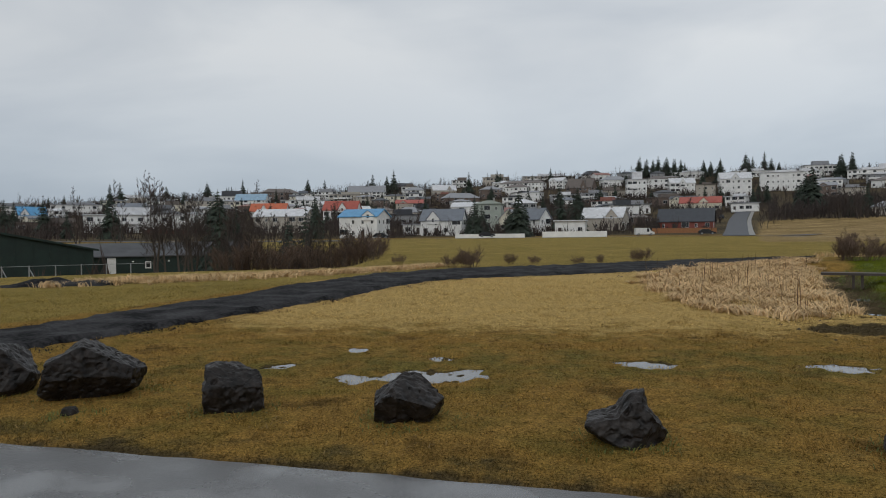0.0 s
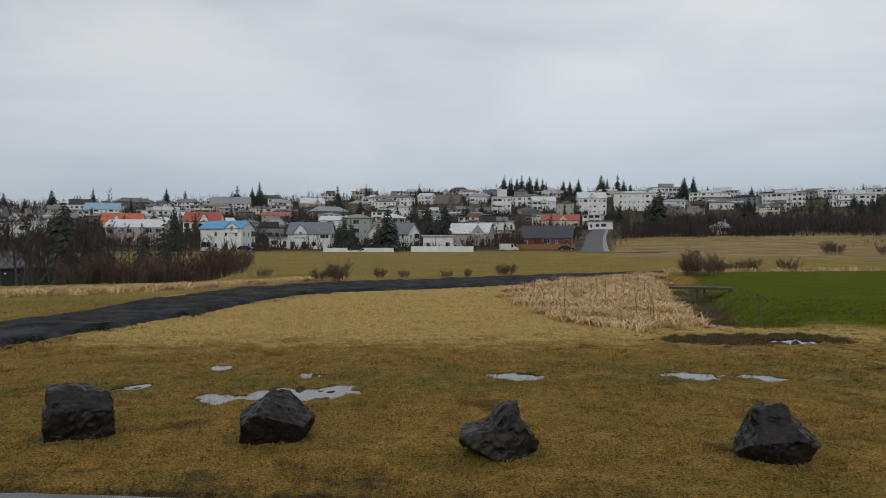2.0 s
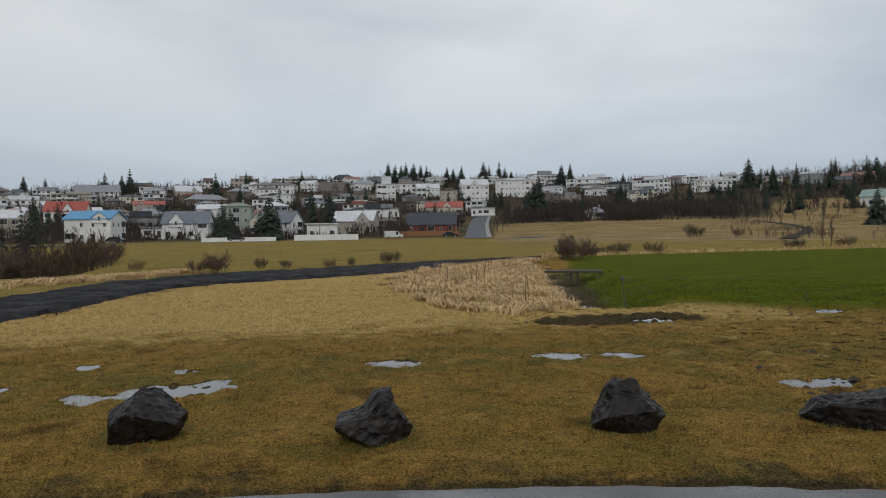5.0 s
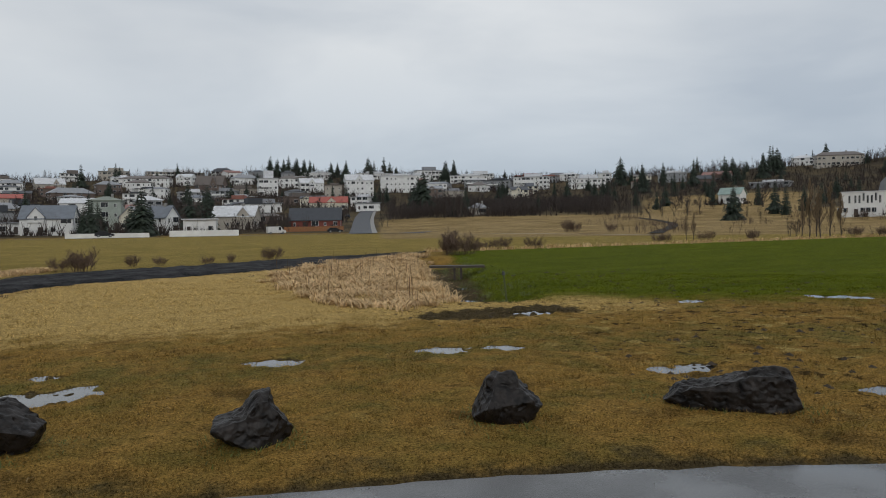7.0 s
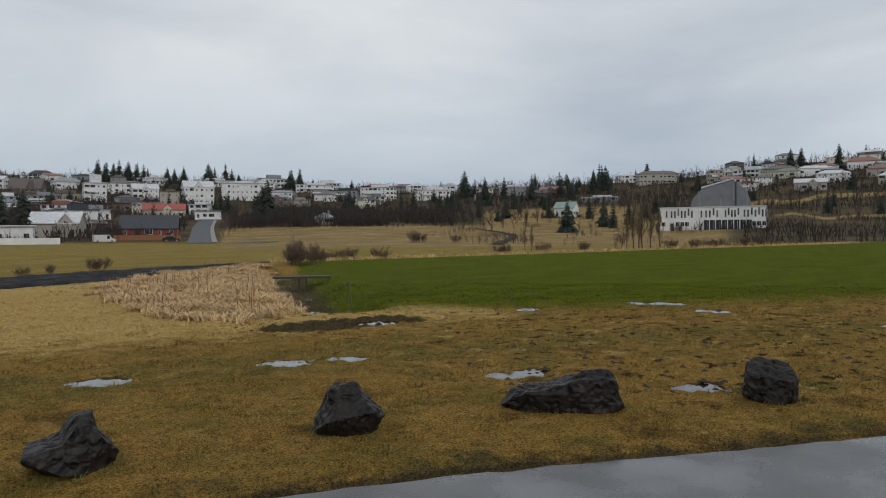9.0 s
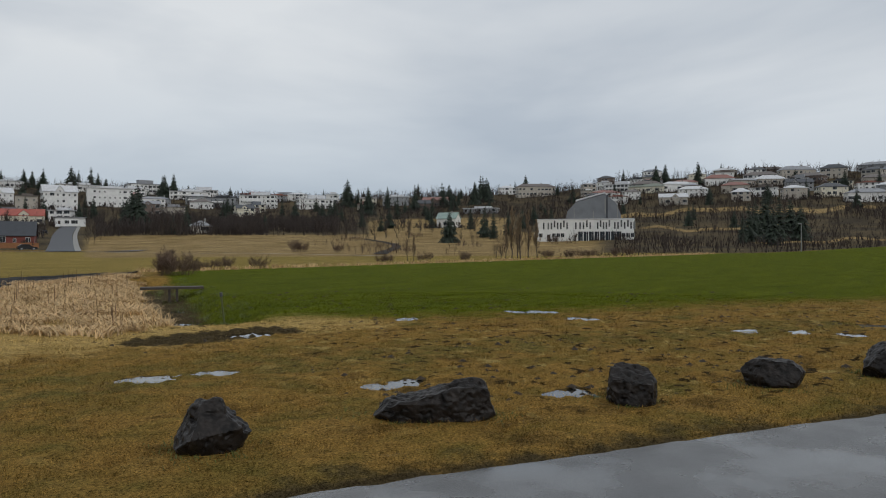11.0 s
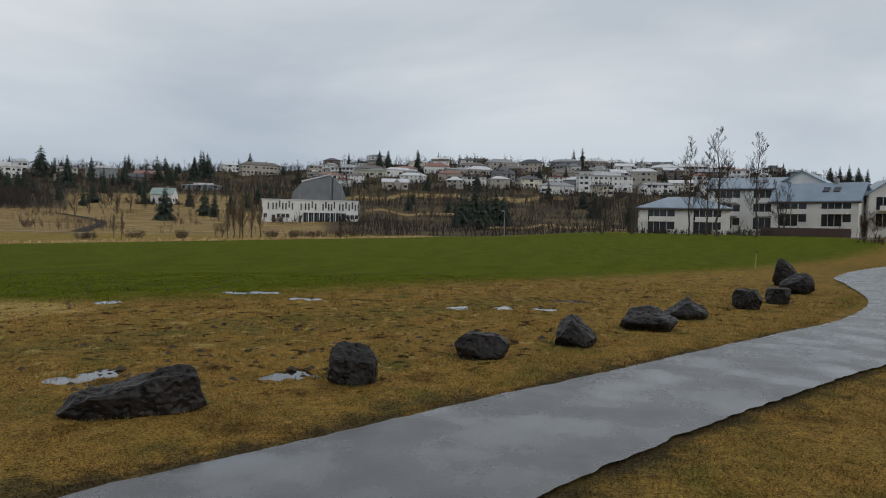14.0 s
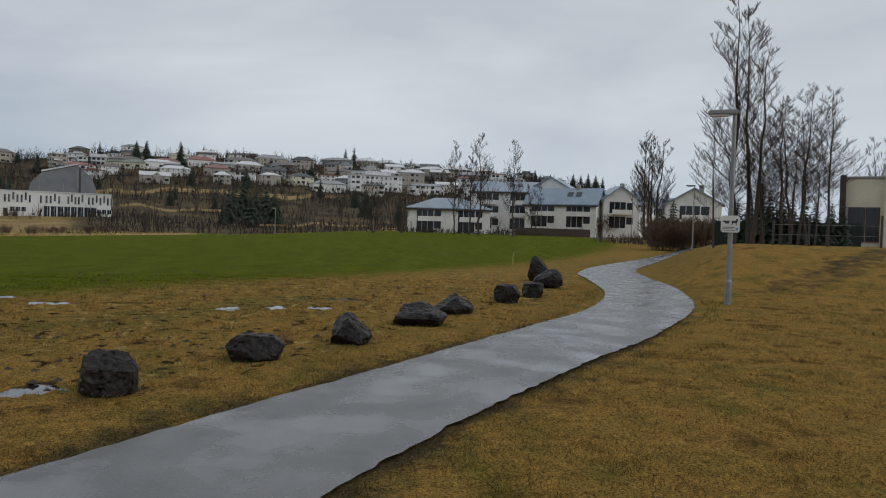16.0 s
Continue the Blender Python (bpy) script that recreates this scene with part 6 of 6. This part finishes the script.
for k, (x, y, tall) in enumerate([
    (62.1, 41.9, 5.3), (62.6, 41.1, 4.7), (68.1, 43.7, 5.2), (61.7, 42.4, 3.8), (68.6, 42.9, 4.2), (50.9, 46.4, 2.2),
    (49.8, 44.6, 2.4), (67.4, 44.7, 4.2),
]):
    grow(POPLARS, x, y, tall, k)
for k, (x, y, tall) in enumerate([
    (42.5, -18.3, 14.1),
]):
    grow(FORKED, x, y, tall, k)
for k, (x, y, tall) in enumerate([
    (43.2, -16.5, 7.6), (41.8, -19.8, 8.5), (41.5, -20.5, 9.0), (40.7, -21.9, 8.9), (41.2, -21.0, 7.6), (42.2, -19.0, 6.5),
    (41.6, -20.2, 7.2), (42.9, -17.3, 5.8), (42.3, -18.7, 5.4), (41.0, -21.4, 6.0),
]):
    grow(SPREADING, x, y, tall, k)

for k, (az, r, tall) in enumerate([
    (-10.1, 207, 12.5), (-17.5, 190, 13.5), (-16.2, 196, 10), (2.7, 208, 10), (2.1, 212, 8), (6.0, 206, 13.5), (6.6, 214, 10), (9.4, 236, 13),
    (10.6, 238, 13), (-25, 240, 13), (-5.6, 300, 12), (15.3, 600, 17), (15.8, 602, 15), (16.4, 604, 16), (17.2, 603, 14), (17.9, 600, 16), (18.7, 601, 13),
    (21.2, 560, 17), (23.2, 590, 15), (12.4, 420, 13), (-1.4, 330, 14), (44.5, 470, 18), (46, 520, 17), (48.2, 500, 19), (50.5, 520, 16), (53, 540, 18), (46.8, 430, 15),
]):
    grow(SPRUCES, r * math.sin(radians(az)), r * math.cos(radians(az)), tall, k)

BUILT = [(o.matrix_world.translation.x, o.matrix_world.translation.y) for o in scene.objects if o.parent is None and o.get("category") in ("house", "school", "hall")]


def free(x, y, gap=11):
    """Not inside a house, and not close before its windows."""
    r = math.hypot(x, y)
    for hx, hy in BUILT:
        hr = math.hypot(hx, hy)
        across = abs(x * hy - y * hx) / hr
        if across < (7.5 if r < 300 else 5.0) and (-14 if r < 300 else -7) < r - hr < 7:
            return False
    return True


count = 0
while count < 470:
    az, r = rng.uniform(-33, 99), rng.uniform(225, 660)
    x, y = r * math.sin(radians(az)), r * math.cos(radians(az))
    if (22 < az < 70 and r < 300) or (20.5 < az < 24.5 and r < 380) or not free(x, y):
        continue
    count += 1
    if rng.random() < 0.36:
        grow(SPRUCES, x, y, rng.uniform(6, 13), count)
    else:
        grow(FAR, x, y, rng.uniform(6, 12), count)


def scrub(name, label, zone, n, low, high, mat, seed, thick, skip=None):
    """Dense leafless brushwood as one mass of forked stems."""
    g = random.Random(seed)
    verts, faces = [], []
    a0, a1, r0, r1 = zone
    spots = [(radians(g.uniform(a0, a1)), g.uniform(r0, r1)) for _ in range(n)]
    spots = [(r * math.sin(az), r * math.cos(az)) for az, r in spots]
    floor = height(*np.array(spots).T)
    for (x, y), z in zip(spots, floor):
        if noise.noise((x / 22, y / 22, seed)) < -0.1 or (skip and skip(x, y)):
            continue
        z, h = z - 0.1, g.uniform(low, high) * (0.75 + 0.6 * noise.noise((x / 9, y / 9, 3)))
        lx, ly = g.uniform(-0.35, 0.35) * h, g.uniform(-0.35, 0.35) * h
        for k in range(9):
            u = 0.0 if k == 0 else g.uniform(0.2, 0.68)
            b = Vector((x + lx * u, y + ly * u, z + h * u))
            d = g.uniform(0, 6.28)
            out = h * g.uniform(0.12, 0.42) * (1.15 - u)
            t = Vector((x + lx * 0.8, y + ly * 0.8, z + h * 0.8)) if k == 0 else b + Vector((math.cos(d) * out, math.sin(d) * out, h * g.uniform(0.12, 0.34)))
            w = thick * (1.3 if k == 0 else 0.75)
            o = len(verts)
            verts += [b + Vector((w, 0, 0)), b + Vector((-w / 2, w * 0.87, 0)), b + Vector((-w / 2, -w * 0.87, 0)), t]
            faces += [(o, o + 1, o + 3), (o + 1, o + 2, o + 3), (o + 2, o, o + 3)]
    return tagged(mesh_of(name, verts, faces, mat), label, "brushwood", kind="stuff")


terrace = lambda x, y: float(grass_terrace(x, y)) > 0.5
bare_slope = lambda x, y: 43.5 < math.degrees(math.atan2(x, y)) < 57 and math.hypot(x, y) < 430 and noise.noise((x / 30, y / 30, 4)) < 0.2
street_gap = lambda x, y: segment(x, y, (72, 176), (148, 350)) < 7 or not free(x, y)
scrub("far_wood", "dark leafless trees between the hillside houses", (-33, 24, 222, 640), 12000, 4.0, 8.5, TWIG, 13, 0.13, street_gap)
scrub("far_wood", "leafless trees along the crest of the hill", (-33, 107, 590, 640), 6400, 6.0, 12.5, TWIG, 14, 0.12)
scrub("far_wood", "dark leafless trees on the slopes round the school", (42, 99, 330, 640), 6500, 4.0, 8.0, TWIG, 15, 0.13, lambda x, y: street_gap(x, y) or terrace(x, y) or bare_slope(x, y))


def garden_shrubs():
    """Dark hedges and shrubs at the feet of the hillside houses."""
    g = random.Random(23)
    spots = []
    for hx, hy in BUILT:
        hr = math.hypot(hx, hy)
        ax, ay = hx / hr, hy / hr
        for _ in range(80):
            u, v = g.uniform(-13, 13), -g.uniform(4.5, 9.0)
            if noise.noise((u / 4, hx, hy)) > -0.1:
                spots.append((hx + ax * v + ay * u, hy + ay * v - ax * u))
    spots = [p for p in spots if segment(*p, (72, 176), (148, 350)) > 6]
    verts, faces = [], []
    for (x, y), z in zip(spots, height(*np.array(spots).T)):
        h = g.uniform(0.7, 2.6) if g.random() < 0.85 else g.uniform(3, 5.5)
        for k in range(5):
            b = Vector((x + g.uniform(-0.4, 0.4), y + g.uniform(-0.4, 0.4), z - 0.2 + h * 0.25 * (k > 1)))
            tip = b + Vector((g.uniform(-0.4, 0.4) * h, g.uniform(-0.4, 0.4) * h, h * g.uniform(0.6, 1.0)))
            w, o = 0.13, len(verts)
            verts += [b + Vector((w, 0, 0)), b + Vector((-w / 2, w * 0.87, 0)), b + Vector((-w / 2, -w * 0.87, 0)), tip]
            faces += [(o, o + 1, o + 3), (o + 1, o + 2, o + 3), (o + 2, o, o + 3)]
    tagged(mesh_of("garden_hedge", verts, faces, TWIG), "dark leafless hedges and shrubs at the feet of houses", "hedge", kind="stuff")


garden_shrubs()
scrub("brushwood", "dark leafless brushwood between the hillside gardens", (-33, 24, 214, 640), 9000, 2.0, 6.0, TWIG, 5, 0.09, street_gap)
scrub("far_wood", "dark leafless wood above the dry meadow", (24.5, 42, 290, 400), 3200, 6.0, 10.0, TWIG, 12, 0.13, lambda x, y: not free(x, y))
scrub("brushwood", "dark leafless brushwood along the wood and slopes", (24, 64, 300, 640), 8000, 2.5, 6.0, TWIG, 6, 0.09, lambda x, y: street_gap(x, y) or bare_slope(x, y))
scrub("brushwood", "brown thickets dotted over the dry meadow", (40, 61, 112, 330), 9000, 1.2, 3.6, SHRUBTWIG, 21, 0.03, lambda x, y: noise.noise((x / 14, y / 14, 6)) < 0.33)
scrub("brushwood", "dense brown brushwood on the slope below the terraces", (64, 99, 128, 640), 12000, 1.1, 3.8, TWIG, 7, 0.07, lambda x, y: street_gap(x, y) or terrace(x, y))
scrub("brushwood", "bare willow brushwood in the hollow", (-17.4, -5.4, 46, 75), 750, 1.2, 2.7, TWIG, 8, 0.013)
scrub("brushwood", "low brown brushwood at the far edge of the field", (58, 84, 88, 122), 1500, 0.7, 1.7, TWIG, 9, 0.02, lambda x, y: y < 40.5 and x < 116)
scrub("brushwood", "dark leafless hedge before the apartments", (101, 111, 84, 112), 900, 1.2, 2.8, TWIG, 10, 0.03)
scrub("brushwood", "low dark hedge at the foot of the apartments", (87, 97, 112, 120), 420, 0.7, 1.5, TWIG, 11, 0.03)


# ---- dry tall grass, tufts and turf ----
def clumps(name, label, spots, mat, seed, blades, tall, droop, width):
    """Tussocks of arching blades, each blade three faces long."""
    g = random.Random(seed)
    verts, faces = [], []
    floor = height(*np.array(spots)[:, :2].T) - 0.02
    for (x, y, s), z in zip(spots, floor):
        lean = g.uniform(0, 6.28)
        for _ in range(blades):
            a = g.uniform(0, 6.28) if g.random() < 0.4 else lean + g.uniform(-0.5, 0.5)
            h, out = tall * s * g.uniform(0.55, 1.15), tall * s * droop * g.uniform(0.4, 1.3)
            bx, by = x + g.gauss(0, 0.12) * s, y + g.gauss(0, 0.12) * s
            dx, dy = math.cos(a), math.sin(a)
            w = width * g.uniform(0.7, 1.3)
            o = len(verts)
            for u, k in ((0, 1.0), (0.4, 0.8), (0.75, 0.5)):
                cx, cy, cz = bx + dx * out * u * u, by + dy * out * u * u, z + h * (u - 0.42 * u * u * min(droop, 1.0)) * 1.25
                verts += [(cx - dy * w * k, cy + dx * w * k, cz), (cx + dy * w * k, cy - dx * w * k, cz)]
            verts.append((bx + dx * out, by + dy * out, z + h * (1 - 0.55 * min(droop, 1.0)) * 1.1))
            faces += [(o, o + 1, o + 3, o + 2), (o + 2, o + 3, o + 5, o + 4), (o + 4, o + 5, o + 6)]
    return tagged(mesh_of(name, verts, faces, mat), label, "grass", kind="stuff")


def inside(x, y, poly):
    hit = False
    for (ax, ay), (bx, by) in zip(poly, poly[1:] + poly[:1]):
        if (ay > y) != (by > y) and x < (bx - ax) * (y - ay) / (by - ay) + ax:
            hit = not hit
    return hit


MARSH = [(6.9, 24.5), (5.0, 16.5), (5.0, 13.4), (6.0, 12.4), (7.4, 13.4), (8.6, 16.0), (12.6, 24.8), (16.2, 31.8), (18.5, 36.5), (15.0, 33.5), (10.6, 29.4)]
g = random.Random(4)
spots = []
while len(spots) < 760:
    x, y = g.uniform(4, 19), g.uniform(12, 37)
    if inside(x + g.gauss(0, 0.25), y + g.gauss(0, 0.5), MARSH):
        spots.append((x, y, g.uniform(0.55, 1.35)))
clumps("tall_dry_grass", "matted straw-coloured tall grass by the ditch", spots, STRAW, 1, 62, 0.26, 1.5, 0.012)
DARKSTALK = material("dead_stalks", (0.13, 0.075, 0.04), None, 0.8, 4, 0.0, island=0.3)
clumps("dead_stalks", "thin brown dead stalks above the dry grass", [s for s in spots if g.random() < 0.07], DARKSTALK, 2, 2, 0.55, 0.15, 0.007)
strip = []
for _ in range(800):
    u, o = g.random(), g.gauss(0, 1)
    x, y = -12.5 + 12.3 * u, 23.6 + 3.6 * u + 5.6 * u * u
    strip.append((x + o * 0.3, y + o * 0.9, g.uniform(0.5, 1.0)))
clumps("tall_dry_grass", "strip of pale dry grass beside the gravel track", strip, STRAW, 3, 19, 0.34, 1.1, 0.013)
edge = []
for _ in range(500):
    u = g.random()
    edge.append((20.5 + 95 * u, 39.6 + g.gauss(0, 0.4), g.uniform(0.5, 1.2)))
clumps("tall_dry_grass", "pale dry grass along the rim of the field", edge, STRAW, 5, 12, 0.34, 0.5, 0.02)
LUSH = material("lush_green_grass", (0.13, 0.155, 0.03), (0.08, 0.10, 0.02), 0.7, 2, 0.0, island=0.3)
ring = []
for o in [o for o in scene.objects if o.get("category") == "boulder"]:
    bx, by = o.matrix_world.translation[:2]
    wd = o.dimensions.x * 0.5
    az = math.atan2(bx, by)
    for _ in range(26):
        a = g.uniform(0, 6.28)
        u, v = math.cos(a) * wd * g.uniform(0.85, 1.25), math.sin(a) * o.dimensions.y * 0.5 * g.uniform(0.85, 1.35)
        ring.append((bx + u * math.cos(az) + v * math.sin(az), by - u * math.sin(az) + v * math.cos(az), g.uniform(0.5, 1.1)))
clumps("lush_grass", "fresh green grass tufts round the boulders", ring, LUSH, 6, 14, 0.075, 0.8, 0.004)
tufts, bank = [], []
some = [(radians(g.uniform(-35, 122)), g.uniform(5, 26)) for _ in range(1700)]
some = np.array([(r * math.sin(a), r * math.cos(a)) for a, r in some])
for (x, y), gap in zip(some, path_gap(*some.T)):
    if gap > 0.35 and noise.noise((x / 3.5, y / 3.5, 2)) > 0.0:
        tufts.append((x, y, g.uniform(0.3, 1.0)))
TUFT = material("dull_grass_tufts", (0.30, 0.20, 0.07), (0.17, 0.11, 0.04), 0.85, 0.8, 0.0, island=0.4)
clumps("grass_tuft", "small straw-coloured grass tufts in the turf", tufts, TUFT, 7, 9, 0.07, 1.0, 0.005)
for _ in range(190):
    u = g.random()
    bank.append((9.3 + 7.6 * u + g.gauss(0, 0.45), 13.2 + 17 * u + g.gauss(0, 0.45), g.uniform(0.5, 1.1)))
clumps("lush_grass", "rough green grass on the bank of the ditch", bank, LUSH, 8, 16, 0.16, 0.8, 0.006)


def clods(n, seed):
    """Dark clods of earth scattered over the worn turf."""
    g = random.Random(seed)
    verts, faces = [], []
    spots = [(radians(g.uniform(-33, 118)), g.uniform(6, 26)) for _ in range(n)]
    spots = np.array([(r * math.sin(a), r * math.cos(a)) for a, r in spots])
    for (x, y), gap, z in zip(spots, path_gap(*spots.T), height(*spots.T)):
        if gap < 0.4 or y + 0.7 * x < 8 or noise.noise((x / 5, y / 5, 9)) < (2.0 if x < 5 else -0.1):
            continue
        s = g.uniform(0.02, 0.07)
        o = len(verts)
        for k in range(6):
            a = k * math.pi / 3
            verts.append((x + math.cos(a) * s * g.uniform(0.7, 1.4), y + math.sin(a) * s * g.uniform(0.7, 1.4), z - 0.01))
        verts.append((x, y, z + s * g.uniform(0.25, 0.5)))
        faces += [(o + k, o + (k + 1) % 6, o + 6) for k in range(6)]
    return tagged(mesh_of("earth_clods", verts, faces, material("dark_earth", (0.045, 0.030, 0.016), None, 0.8, 8, 0.2)), "small dark clods of earth in the turf", "clods", kind="stuff")


clods(3200, 3)


def turf(n, seed):
    """Short wet grass blades over the near ground."""
    g = np.random.default_rng(seed)
    az, r = np.radians(g.uniform(-37, 128, n * 2)), 2.6 + 21 * g.random(n * 2) ** 1.6
    x, y = r * np.sin(az), r * np.cos(az)
    keep = (path_gap(x, y) > 0.03) & (wet(x, y) < 0.3)
    x, y = x[keep][:n], y[keep][:n]
    m = len(x)
    z = height(x, y) - 0.012
    a, b = g.uniform(0, 6.28, m), g.uniform(0, 6.28, m)
    far = np.clip(np.hypot(x, y) / 7, 0.7, 2.6)
    w, h, out = g.uniform(0.0022, 0.0042, m) * far * 0.9, g.uniform(0.02, 0.055, m), g.uniform(0.01, 0.055, m)
    v = np.empty((m, 3, 3))
    v[:, 0] = np.column_stack([x + np.cos(a) * w, y + np.sin(a) * w, z])
    v[:, 1] = np.column_stack([x - np.cos(a) * w, y - np.sin(a) * w, z])
    v[:, 2] = np.column_stack([x + np.cos(b) * out, y + np.sin(b) * out, z + h])
    me = bpy.data.meshes.new("turf")
    me.vertices.add(3 * m)
    me.vertices.foreach_set("co", v.ravel())
    me.loops.add(3 * m)
    me.loops.foreach_set("vertex_index", np.arange(3 * m))
    me.polygons.add(m)
    me.polygons.foreach_set("loop_start", np.arange(0, 3 * m, 3))
    me.update()
    me.materials.append(ground_material(0.7))
    for name, val in zones(v[:, :, 0].ravel(), v[:, :, 1].ravel()).items():
        me.attributes.new(name, "FLOAT", "POINT").data.foreach_set("value", val.astype(np.float32))
    tagged(new("turf", me), "short wet winter grass in brown and olive", "grass", kind="stuff")


turf(340000, 5)
